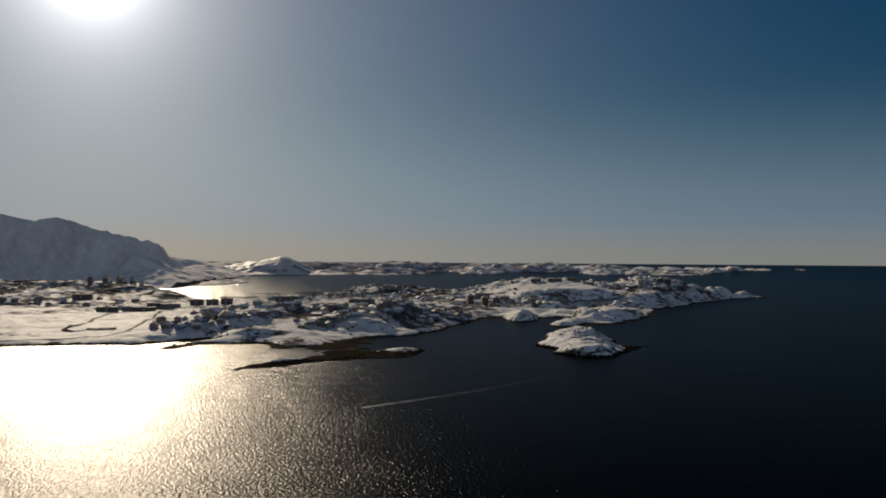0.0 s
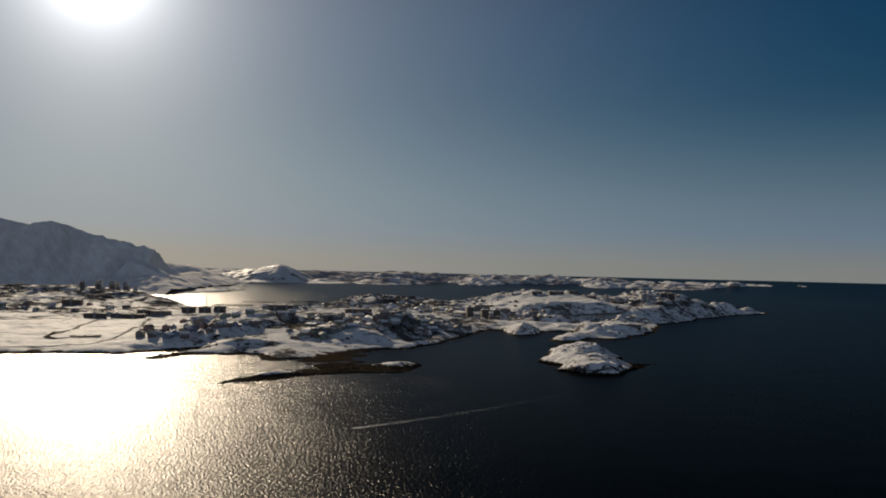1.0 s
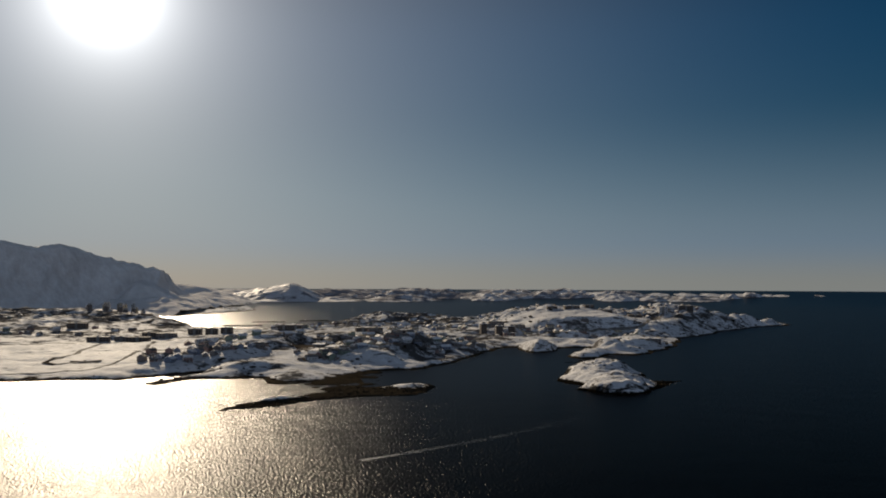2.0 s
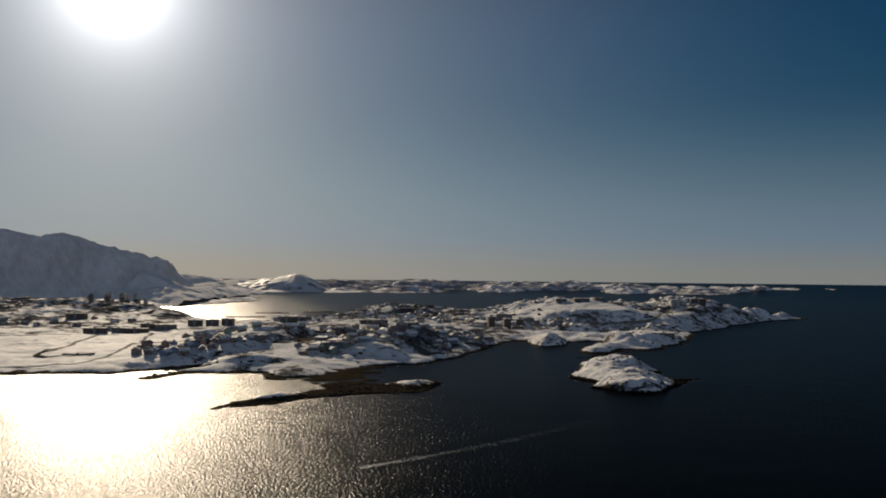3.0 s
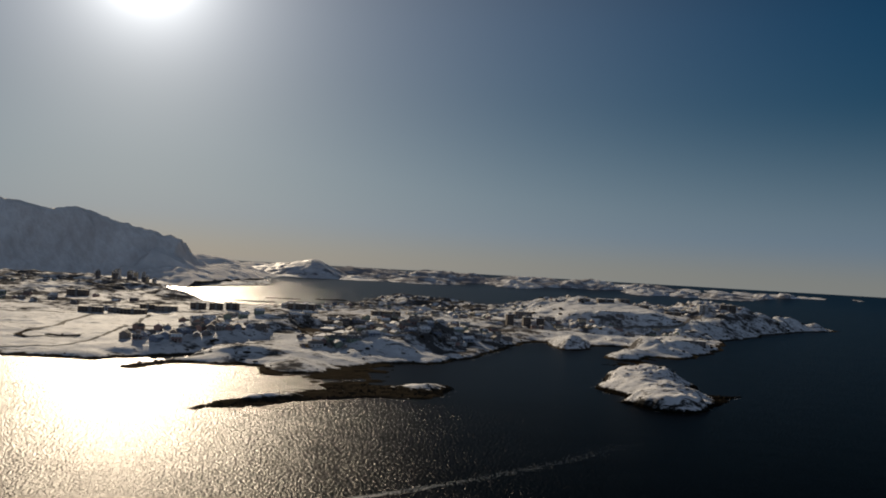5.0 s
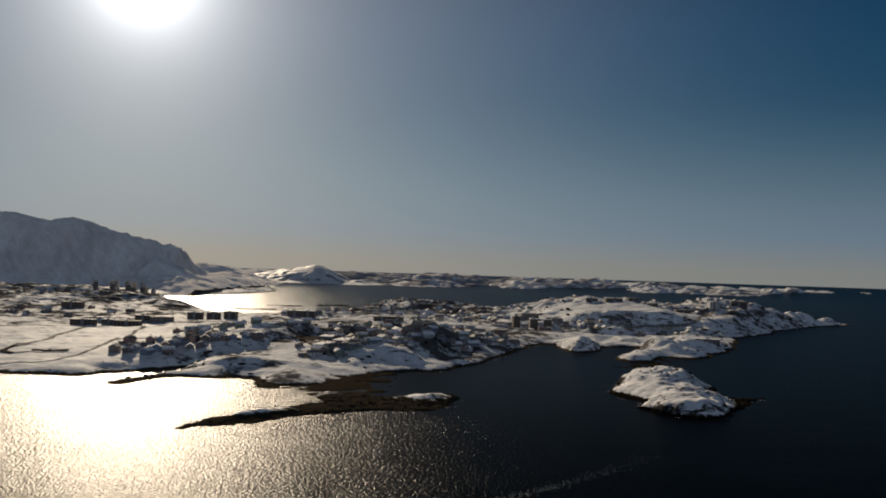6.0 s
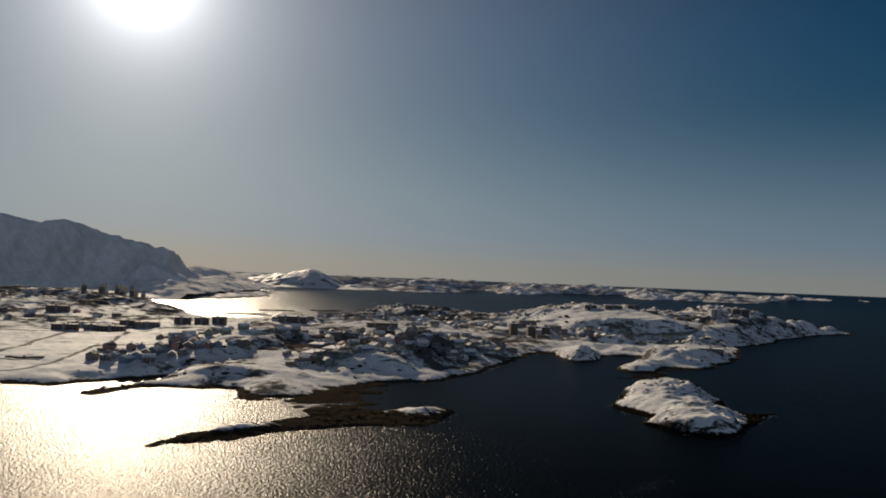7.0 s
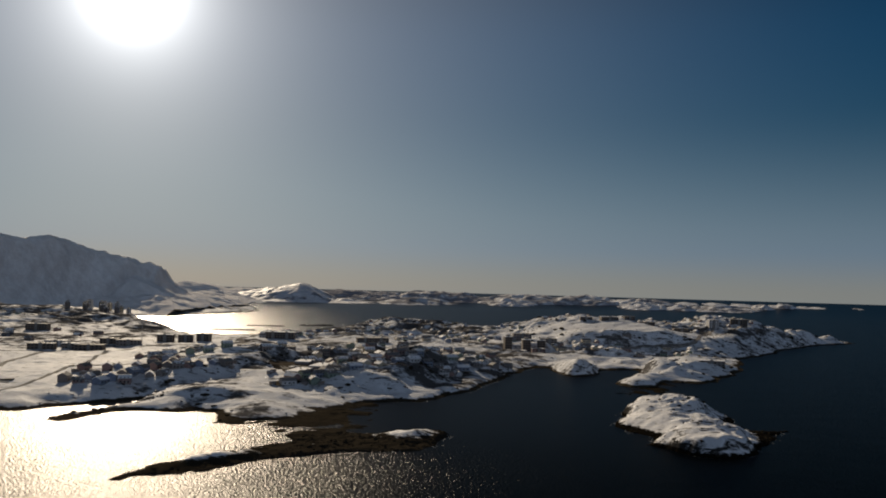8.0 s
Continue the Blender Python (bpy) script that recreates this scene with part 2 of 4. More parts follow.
def water_material():
    b = Nodes("sea_water")
    geo = b.n.new("ShaderNodeNewGeometry")
    where = b.put("ShaderNodeMapping", Vector=geo.outputs["Position"])
    where.inputs["Rotation"].default_value = (0, 0, radians(-12))
    where.inputs["Scale"].default_value = (0.72, 1.0, 1.0)
    at = where.outputs[0]
    swell = b.noise(at, 0.035, 3.0, 0.5)
    chop = b.noise(at, 0.72, 2.5, 0.5)
    long = b.put("ShaderNodeMapping", Vector=at)
    long.inputs["Scale"].default_value = (1.5, 0.48, 1.0)
    cross = b.noise(long.outputs[0], 1.0, 2.0, 0.5)
    ripple = b.noise(at, 3.0, 3.0, 0.6)
    gusts = b.noise(geo.outputs["Position"], 0.006, 4.0, 0.6)
    height = b.math("ADD", b.math("ADD", b.math("MULTIPLY", chop, 0.62), b.math("MULTIPLY", cross, 0.39)), b.math("MULTIPLY", ripple, 0.05))
    height = b.math("ADD", height, b.math("MULTIPLY", swell, 1.5))
    out = b.put("ShaderNodeSeparateXYZ", Vector=geo.outputs["Position"]).outputs["Y"]
    level = b.put("ShaderNodeCombineXYZ", Z=1.0).outputs[0]
    wind = b.math("ADD", 0.2, b.math("MULTIPLY", b.ramp(out, 4100.0, 3300.0), 0.8))  # calmer among the far skerries
    lee = b.n.new("ShaderNodeVectorMath")  # sheltered water between the reef and the cove
    lee.operation = "DISTANCE"
    b.l.new(geo.outputs["Position"], lee.inputs[0])
    lee.inputs[1].default_value = (45.0, 880.0, 0.0)
    wind = b.math("MULTIPLY", wind, b.math("ADD", 0.45, b.math("MULTIPLY", b.ramp(lee.outputs["Value"], 110.0, 230.0), 0.55)))
    b.bump(b.math("MULTIPLY", b.math("MULTIPLY", height, wind), b.math("ADD", 0.75, b.math("MULTIPLY", gusts, 0.5))), 1.0, 1.0)
    normal = b.bsdf.inputs["Normal"].links[0].from_socket
    b.l.new(level, normal.node.inputs["Normal"])
    depth = b.put("ShaderNodeBsdfDiffuse", Color=b.blend(gusts, (0.0002, 0.0008, 0.0016), (0.0003, 0.0011, 0.0022)))
    shine = b.put("ShaderNodeBsdfGlossy", Color=(0.985, 0.97, 0.96, 1), Roughness=0.325, Normal=normal)
    shine.distribution = "BECKMANN"
    angle = b.put("ShaderNodeFresnel", IOR=1.33, Normal=level)
    both = b.put("ShaderNodeMixShader")
    steep = b.math("POWER", angle.outputs[0], 2.15)
    b.l.new(b.math("DIVIDE", steep, b.math("ADD", 1.0, b.math("MULTIPLY", steep, 3.0))), both.inputs["Fac"])  # waves hide each other at a grazing view
    b.l.new(depth.outputs[0], both.inputs[1])
    b.l.new(shine.outputs[0], both.inputs[2])
    b.l.new(both.outputs[0], b.n["Material Output"].inputs["Surface"])
    return b.mat


SEA = water_material()


# ---- shape of the land ----
def grain(x, y, size, seed):
    """Smooth noise from -1 to 1 with features of that size in metres."""
    x, y = np.asarray(x, float) / size, np.asarray(y, float) / size
    i, j = np.floor(x).astype(np.int64), np.floor(y).astype(np.int64)
    u, v = x - i, y - j
    u, v = u * u * u * (u * (6 * u - 15) + 10), v * v * v * (v * (6 * v - 15) + 10)

    def at(a, b):
        k = (a * 374761393 + b * 668265263 + seed * 974634557) & 0xFFFFFFFF
        k = ((k ^ (k >> 13)) * 1274126177) & 0xFFFFFFFF
        return ((k ^ (k >> 16)) & 0xFFFF) / 32767.5 - 1

    return (at(i, j) * (1 - u) + at(i + 1, j) * u) * (1 - v) + (at(i, j + 1) * (1 - u) + at(i + 1, j + 1) * u) * v


def rough(x, y, size, seed, octaves=4, keep=0.5):
    total, amount = 0.0, 1.0
    for k in range(octaves):
        total = total + amount * grain(x, y, size / 2.03**k, seed + 17 * k)
        amount *= keep
    return total


def crags(x, y, size, seed, octaves=4):
    """Ridged noise, 0 to about 1."""
    total, amount = 0.0, 0.55
    for k in range(octaves):
        total = total + amount * (1 - np.abs(grain(x, y, size / 2.1**k, seed + 31 * k)) * 1.6)
        amount *= 0.5
    return np.clip(total, 0, None)


def inside(line, x, y):
    """Signed distance to a closed coast, positive inland."""
    best, within = np.full(np.shape(x), 1e9), np.zeros(np.shape(x), bool)
    for (ax, ay), (bx, by) in zip(line, line[1:] + line[:1]):
        dx, dy = bx - ax, by - ay
        k = np.clip(((x - ax) * dx + (y - ay) * dy) / (dx * dx + dy * dy + 1e-9), 0, 1)
        best = np.minimum(best, np.hypot(x - ax - k * dx, y - ay - k * dy))
        if ay != by:
            within ^= ((ay > y) != (by > y)) & (x < ax + (y - ay) * dx / dy)
    return np.where(within, best, -best)


def mound(x, y, cx, cy, height, sx, sy, turn=0.0):
    c, s = math.cos(radians(turn)), math.sin(radians(turn))
    u, v = (x - cx) * c + (y - cy) * s, -(x - cx) * s + (y - cy) * c
    return height * np.exp(-0.5 * ((u / sx) ** 2 + (v / sy) ** 2))


def bank(x, y, ax, ay, turn, height, length, ramp, taper):
    """A rise with one steep side, along a line that starts at (ax, ay); high ground to the line's left."""
    c, s = math.cos(radians(turn)), math.sin(radians(turn))
    u, v = (x - ax) * c + (y - ay) * s, -(x - ax) * s + (y - ay) * c
    up, start, end = np.clip(v / ramp, 0, 1), np.clip(u / taper, 0, 1), np.clip((length - u) / 60, 0, 1)
    return height * up * up * (3 - 2 * up) * start * end * np.exp(-np.clip(v - ramp, 0, None) / 65)


def shelf(x, y, cx, cy, height, rx, ry, turn):
    """A flat-topped rise with steep edges."""
    c, s = math.cos(radians(turn)), math.sin(radians(turn))
    q = np.hypot(((x - cx) * c + (y - cy) * s) / rx, (-(x - cx) * s + (y - cy) * c) / ry)
    k = np.clip((1.08 - q) / 0.4, 0, 1)
    return height * k * k * (3 - 2 * k)


def dome(x, y, cx, cy, height, rx, ry, turn):
    """A rounded knoll of glacier-worn rock."""
    c, s = math.cos(radians(turn)), math.sin(radians(turn))
    q = np.hypot(((x - cx) * c + (y - cy) * s) / rx, (-(x - cx) * s + (y - cy) * c) / ry)
    return height * np.clip(1 - q * q, 0, None) ** 0.9


COAST_WEST = [(-2100, 700), (-900, 720), (-500, 745), (-371, 757), (-329, 773), (-277, 781), (-260, 775), (-250, 795), (-235, 806), (-222, 825), (-211, 838),
              (-208, 830), (-209, 816), (-217, 799), (-224, 780), (-231, 766), (-231, 750), (-221, 744), (-216, 752), (-211, 770), (-205, 784), (-194, 791), (-147, 791), (-137, 757), (-127, 755), (-109, 764),
              (-84, 775), (-78, 812), (-63, 830), (-55, 856)]
COAST_MIDDLE = [(-35, 866), (-19, 869), (-3, 888), (14, 922), (28, 963), (46, 1023), (60, 1077), (80, 1127), (95, 1163), (108, 1167), (111, 1119),
                (113, 1094), (121, 1082), (133, 1086), (150, 1116), (166, 1158), (203, 1163), (190, 1100), (157, 1036), (154, 1015), (162, 1000), (182, 1010), (196, 1044),
                (212, 1058), (231, 1049), (252, 1066), (284, 1122), (325, 1205), (361, 1302)]
COAST_POINT = [(380, 1366), (420, 1416), (473, 1495), (529, 1596), (579, 1654), (649, 1752), (738, 1836), (768, 1866), (735, 1885), (640, 1905),
               (600, 2000), (480, 2080), (330, 2120), (200, 2100), (90, 2040), (42, 1950), (20, 1960), (0, 2100), (-60, 2150), (-150, 2130),
               (-200, 1900), (-240, 1700)]
COAST_BAY = [(-262, 1600), (-290, 1545), (-361, 1513), (-442, 1634), (-518, 1771), (-679, 2079), (-705, 2168), (-679, 2317), (-624, 2367),
             (-600, 2500), (-560, 2760), (-690, 3250), (-985, 4000), (-1250, 4200), (-2100, 4200)]
MAINLAND = COAST_WEST + COAST_MIDDLE + COAST_POINT + COAST_BAY

# hills: centre, height, half widths, turn
HILLS_NEAR = [(-160, 830, 4.5, 36, 27, 0), (-145, 945, 7, 40, 40, 0), (-215, 985, 6, 70, 35, 30), 
              (-30, 1050, 10, 70, 60, 0), (35, 1120, 8, 30, 40, 0), (129, 1110, 8, 18, 20, 0), (206, 1118, 21, 17, 30, 0), (275, 1185, 10, 28, 38, -30)]
HILLS_FAR = [(180, 1620, 32, 66, 140, 0), (265, 1600, 12, 40, 90, 0), (330, 1460, 15, 85, 45, -15), (385, 1640, 24, 90, 100, 0), (490, 1715, 26, 90, 70, 40), (585, 1705, 14, 36, 34, 0),
             (645, 1800, 19, 24, 18, 0), (700, 1830, 13, 18, 13, 0), (-110, 1350, 7, 160, 110, 0), (-80, 1880, 13, 95, 130, 0), (-560, 1610, 17, 120, 90, 20), (-900, 1950, 18, 260, 190, 0),
             (-330, 1180, 4, 120, 90, 0), (120, 1330, 6, 60, 60, 0)]

# steep rounded knolls along the shore
KNOLLS = [(132, 1134, 8.5, 34, 58, 0), (180, 1040, 5.0, 26, 40, -25), (262, 1142, 3, 28, 30, -25), (172, 1400, 6, 30, 40, 0), (190, 1288, 9, 28, 22, 10), (238, 1092, 5, 24, 26, 0), (207, 1126, 6.5, 26, 36, 0), (612, 1778, 5, 24, 22, 30), (662, 1815, 4, 20, 18, 30), (708, 1842, 3.5, 17, 14, 30)]

# levelled ground: centre, height, half widths
PADS = [(286, 1188, 14.0, 24, 16), (-113, 950, 12.0, 26, 46), (95, 1285, 6.0, 34, 22), (-160, 1330, 9.0, 70, 45), (-385, 1150, 7.0, 45, 40), (-655, 2385, 3.5, 52, 75)]


def mainland(x, y):
    stray = 5 * (1 - 0.85 * mound(x, y, -225, 790, 1.0, 28, 40))
    d = inside(MAINLAND, x + stray * rough(x, y, 38, 3, 3), y + stray * rough(x, y, 38, 9, 3))
    land = np.clip(d, 0, None)
    rise = 1 - np.exp(-np.clip(land - 4, 0, None) / 28.0)
    high = 5.0 + sum(mound(x, y, *h) for h in HILLS_NEAR) + sum(mound(x, y, *h) for h in HILLS_FAR)
    high = high + bank(x, y, -206, 812, 68, 8.0, 240, 26, 30) + bank(x, y, -300, 797, 8, 6.0, 185, 14, 75) + shelf(x, y, -165, 1060, 7.0, 75, 50, 40) + bank(x, y, 180, 1336, 20, 17.0, 190, 32, 40) - mound(x, y, 250, 1295, 5.0, 70, 35, 15)
    smooth = high
    town = mound(x, y, -40, 1040, 1.0, 110, 120) + mound(x, y, -60, 1700, 1.0, 130, 260) + mound(x, y, 300, 1480, 0.35, 230, 220) + mound(x, y, -720, 1650, 0.7, 260, 260) + 1.2 * np.clip((y - 2100) / 300, 0, 1)
    town = town * (1 - 0.9 * mound(x, y, -205, 890, 1.0, 60, 70))
    high = high + np.clip(town, 0, 1.3) * (5.0 * rough(x, y, 52, 131, 4) + 7.0 * (crags(x, y, 62, 137, 4) - 0.45))
    lump = np.clip((high - 4) / 14, 0.3, 1.2) + 0.25 * np.clip((x - 150) / 150, 0, 1)
    lump = lump * (1 - 0.85 * mound(x, y, -215, 880, 1.0, 75, 70)) * (1 - 0.85 * mound(x, y, 270, 1450, 1.0, 100, 60)) * (1 - 0.75 * mound(x, y, -400, 990, 1.0, 110, 150))
    high = high + lump * (5.5 * (crags(x, y, 95, 5) - 0.45) + 2.6 * rough(x, y, 34, 21, 3))
    # the steep scalloped hillside above the shore, over a narrow apron of snow
    along = (x + 92) * 0.548 + (y - 850) * 0.836
    foot = 22 + 10 * grain(x, y, 42, 151) + 4 * rough(x, y, 16, 157, 2)
    up = np.clip((land - foot) / (40 + 8 * grain(x, y, 60, 159)), 0, 1)
    ends = np.clip((along + 14) / 34, 0, 1) * np.clip((262 - along) / 90, 0, 1) * np.clip((x + 96) / 26, 0, 1) * np.clip((1150 - y) / 40, 0, 1)
    high = high * (1 - 0.8 * ends * (1 - up))
    crest = 15.0 + 2.5 * rough(x, y, 40, 163, 3)
    high = high + crest * ends * up * up * (3 - 2 * up) * np.exp(-np.clip(land - 66, 0, None) / 110)
    high = high + ends * up * (7.0 * (crags(x, y, 30, 165, 4) - 0.5) + 1.5 * rough(x, y, 9, 166, 2))
    # the steep seaward side of the headland
    side = mound(x, y, 440, 1480, 1.0, 150, 70, 58)
    up2 = np.clip((land - 12 - 8 * grain(x, y, 50, 181)) / 42, 0, 1)
    high = high + 13 * side * up2 * up2 * (3 - 2 * up2) * np.exp(-np.clip(land - 58, 0, None) / 40) + side * 6.0 * (crags(x, y, 30, 183, 3) - 0.5)
    high = high + mound(x, y, 310, 1340, 1.0, 110, 120) * 8.0 * (crags(x, y, 46, 187, 4) - 0.5)
    high = high + mound(x, y, 165, 1335, 1.0, 60, 45) * 9.0 * (crags(x, y, 36, 169, 4) - 0.5)
    high = high + (mound(x, y, 245, 1140, 1.0, 75, 60) * 8.0 + mound(x, y, 125, 1110, 1.0, 30, 30) * 5.0) * (crags(x, y, 32, 161, 4) - 0.5)
    high = high + mound(x, y, 440, 1540, 1.0, 170, 120, 35) * 6.0 * (crags(x, y, 48, 167, 4) - 0.5)
    calm = np.clip(1.4 * mound(x, y, 262, 1436, 1.0, 80, 42, 12), 0, 0.92)  # deep smooth snow in the headland's hollow
    high = high + calm * (smooth - high)
    for cx, cy, level, rx, ry in PADS:
        q = np.clip(1.6 - np.hypot((x - cx) / rx, (y - cy) / ry), 0, 0.6) / 0.6
        high = high + (level - high) * q * q * (3 - 2 * q)
    ledge = (1.5 + 0.9 * rough(x, y, 22, 41, 3)) * (1 - np.exp(-land / 5.0))
    z = ledge + np.maximum(high, 1.5) * rise + 0.35 * rough(x, y, 9, 61, 2) * (1 - np.exp(-land / 12.0))
    z = z + ends * (1 - up) * (1.9 + 0.5 * rough(x, y, 12, 168, 2)) * (1 - np.exp(-np.clip(land - 3, 0, None) / 4.0))
    for cx, cy, height, rx, ry, turn in KNOLLS:
        z = z + dome(x, y, cx, cy, height, rx, ry, turn) * (1 - np.exp(-land / 5.0)) * (0.75 + 0.45 * crags(x, y, 24, 173, 3))
    return np.where(d > 0, z, np.maximum(d * 0.35, -3.0) - 0.05)


ISLAND = [(107, 797), (105, 786), (109, 761), (120, 748), (111, 724), (118, 709), (129, 695), (142, 689), (160, 700), (175, 731), (193, 760), (210, 782),
          (190, 780), (181, 789), (190, 830), (188, 862), (165, 890), (138, 886), (124, 852), (116, 822), (112, 806)]


def island(x, y):
    wx, wy = x + 2.2 * rough(x, y, 16, 13, 3), y + 2.2 * rough(x, y, 16, 19, 3)
    d = inside(ISLAND, wx, wy)
    land = np.clip(d, 0, None)
    high = (1.0 + shelf(x, y, 148, 848, 5.5, 38, 48, 0) + mound(x, y, 160, 836, 3.8, 14, 40, 10) + shelf(x, y, 141, 721, 5.6, 27, 29, -15) + mound(x, y, 148, 756, 4.4, 17, 24) + mound(x, y, 150, 792, 2.6, 18, 18) + mound(x, y, 126, 786, 4, 10, 20) + mound(x, y, 158, 706, 2.5, 9, 6)
            + (1.0 + 2.4 * np.clip((x - 135) / 25, 0, 1)) * (crags(x, y, 36, 8) - 0.4) + 0.5 * rough(x, y, 15, 23, 3) + 2.8 * np.clip((x - 130) / 20, 0, 1) * (crags(x, y, 14, 29, 3) - 0.5))
    z = (2.3 + 0.7 * rough(x, y, 12, 43, 3)) * (1 - np.exp(-land / 3.2)) + np.maximum(high, 0.0) * (1 - np.exp(-land / 6.5))
    spur = np.clip((x - 172) / 14, 0, 1) * np.clip((800 - y) / 20, 0, 1)
    z = z * (1 - 0.6 * spur) * (1 - 0.9 * mound(x, y, 110, 757, 1.0, 14, 18, -8)) * (1 - 0.85 * mound(x, y, 181, 800, 1.0, 8, 19))
    return np.where(d > 0, z, np.maximum(d * 0.4, -3.0) - 0.05)


REEF = [(-138, 607), (-129, 604), (-127, 614), (-115, 618), (-105, 627), (-92, 643), (-80, 657), (-61, 671), (-40, 681), (-18, 688), (-4, 701), (2, 737),
        (-3, 746), (-16, 742), (-32, 738), (-40, 727), (-58, 733), (-72, 722), (-84, 697), (-101, 673), (-114, 655), (-127, 637), (-132, 622)]


def reef(x, y):
    wx, wy = x + 3.0 * rough(x, y, 14, 53, 3), y + 3.0 * rough(x, y, 14, 59, 3)
    d = inside(REEF, wx, wy)
    land = np.clip(d, 0, None)
    z = (1.1 + 0.8 * rough(x, y, 10, 71, 4)) * (1 - np.exp(-land / 3.0)) + mound(x, y, -17, 724, 3.4, 15, 6.5, 42) + mound(x, y, -106, 648, 2.5, 17, 3.8, 50)
    return np.where(d > 0, z, np.maximum(d * 0.4, -2.0) - 0.05)


FLATS = [(-140, 754), (-126, 752), (-108, 758), (-96, 745), (-80, 712), (-60, 700), (-34, 708), (-26, 734), (-44, 752), (-46, 788), (-50, 822), (-50, 850), (-62, 850), (-82, 815), (-92, 775), (-112, 768)]


def flats(x, y):
    wx, wy = x + 7.0 * rough(x, y, 22, 83, 4), y + 7.0 * rough(x, y, 22, 89, 4)
    d = inside(FLATS, wx, wy)
    z = 0.38 * (1 - np.exp(-np.clip(d, 0, None) / 4.0)) + 0.8 * rough(x, y, 13, 91, 4) - 0.05
    return np.where(d > 0, z, np.maximum(d * 0.3, -1.5) - 0.05)


SHOAL = [(138, 960), (150, 948), (178, 962), (186, 985), (205, 1030), (206, 1050), (190, 1044), (176, 1010), (155, 985)]


def shoal(x, y):
    d = inside(SHOAL, x + 5 * rough(x, y, 15, 97, 3), y + 5 * rough(x, y, 15, 99, 3))
    z = 0.35 * (1 - np.exp(-np.clip(d, 0, None) / 4.0)) + 0.5 * rough(x, y, 9, 101, 3) - 0.1
    return np.where(d > 0, z, np.maximum(d * 0.3, -1.5) - 0.05)


RIDGE = [(-2300, 2180, 330), (-1700, 2300, 265), (-1300, 2380, 222), (-1157, 2417, 206), (-1118, 2451, 195), (-1103, 2471, 202), (-1066, 2502, 203), (-1033, 2530, 198), (-998, 2558, 180), (-949, 2592, 162), (-912, 2619, 145), (-873, 2646, 137), (-856, 2664, 142), (-830, 2685, 135), (-810, 2704, 94), (-791, 2723, 69), (-756, 2746, 50), (-740, 2800, 24), (-680, 2840, 12)]


# a snowy shoulder in front of the ridge's eastern end
SPUR = [(-960, 2570, 0), (-880, 2560, 76), (-850, 2556, 97), (-810, 2550, 80), (-755, 2545, 55), (-722, 2540, 37), (-690, 2540, 18), (-620, 2540, -30)]


def mountain(x, y):
    rx, ry, rz = (np.array(c, float) for c in zip(*RIDGE))
    top, line = np.interp(x, rx, rz), np.interp(x, rx, ry)
    off = y - line
    far = np.sqrt(off**2 + 26.0**2) - 18.0
    steep = np.where(off < 0, 0.95, 0.5)
    z = top - far * steep * (0.85 + 0.3 * np.exp(-far / 90.0))
    worn = crags(x, y, 260, 111, 3) - 0.5
    z = z + worn * np.clip(np.abs(off) - 15, 0, 120) * 0.36 + 2.5 * rough(x, y, 90, 113, 3) + (8.0 + 6.0 * np.clip((x + 1000) / 180, 0, 1)) * (crags(x, y, 55, 119, 4) - 0.7)
    z = z + mound(x, y, -800, 2655, 30, 20, 55, -15) + mound(x, y, -905, 2560, 22, 22, 60, -12) - 4
    sx, sy, sz = (np.array(c, float) for c in zip(*SPUR))
    off = np.interp(x, sx, sy) - y + 8 * rough(x, y, 45, 117, 3)
    spur = np.interp(x, sx, sz) - np.where(off > 0, 0.10 * np.minimum(off, 45) + 0.55 * np.clip(off - 45, 0, None), -off * 0.3) + 5 * (crags(x, y, 40, 123, 3) - 0.6)
    z = 4 * np.logaddexp(z / 4, spur / 4)
    cap = np.interp(x, [-940, -880, -830, -760, -700, -640, -600], [0, 40, 54, 50, 36, 12, 0])
    apron = np.clip(np.minimum(0.21 * (y - 2195), cap), 0, None) + (4 + 0.12 * cap) * (crags(x, y, 70, 121, 4) - 0.6) + 2.5 * rough(x, y, 60, 122, 4) - 4
    return np.maximum(np.maximum(z, apron), -6 + 0 * x)


def sea_level(x, y):
    """The sheet lifts a little at its far rim, so that it meets the horizon within the view's reach."""
    r = np.hypot(x, np.asarray(y) - 130.0)
    return 59.0 * np.clip((r - 4000.0) / 860.0, 0, None) ** 1.5
# ---- end of the shapes ----


def sheet(name, height, xs, ys, material, low=-2.5):
    """A height field as one mesh; what lies deep under water is left off."""
    x, y = np.meshgrid(np.asarray(xs, float), np.asarray(ys, float))
    z = height(x, y)
    rows, cols = x.shape
    k = np.arange(rows * cols).reshape(rows, cols)
    faces = np.stack([k[:-1, :-1], k[:-1, 1:], k[1:, 1:], k[1:, :-1]], -1).reshape(-1, 4)
    faces = faces[(z.reshape(-1)[faces] > low).any(1)]
    used, faces = np.unique(faces, return_inverse=True)
    faces = faces.reshape(-1, 4)
    points = np.stack([x.ravel(), y.ravel(), z.ravel()], -1)[used]
    mesh = bpy.data.meshes.new(name)
    mesh.vertices.add(len(points))
    mesh.vertices.foreach_set("co", points.astype(np.float32).ravel())
    mesh.loops.add(len(faces) * 4)
    mesh.loops.foreach_set("vertex_index", faces.astype(np.int32).ravel())
    mesh.polygons.add(len(faces))
    mesh.polygons.foreach_set("loop_start", np.arange(0, len(faces) * 4, 4, dtype=np.int32))
    mesh.polygons.foreach_set("use_smooth", np.ones(len(faces), bool))
    mesh.update(calc_edges=True)
    mesh.materials.append(material)
    return new(name, mesh)


def steps(*spans):
    """Grid lines from spans of (start, end, spacing)."""
    return np.concatenate([np.arange(a, b, s) for a, b, s in spans])


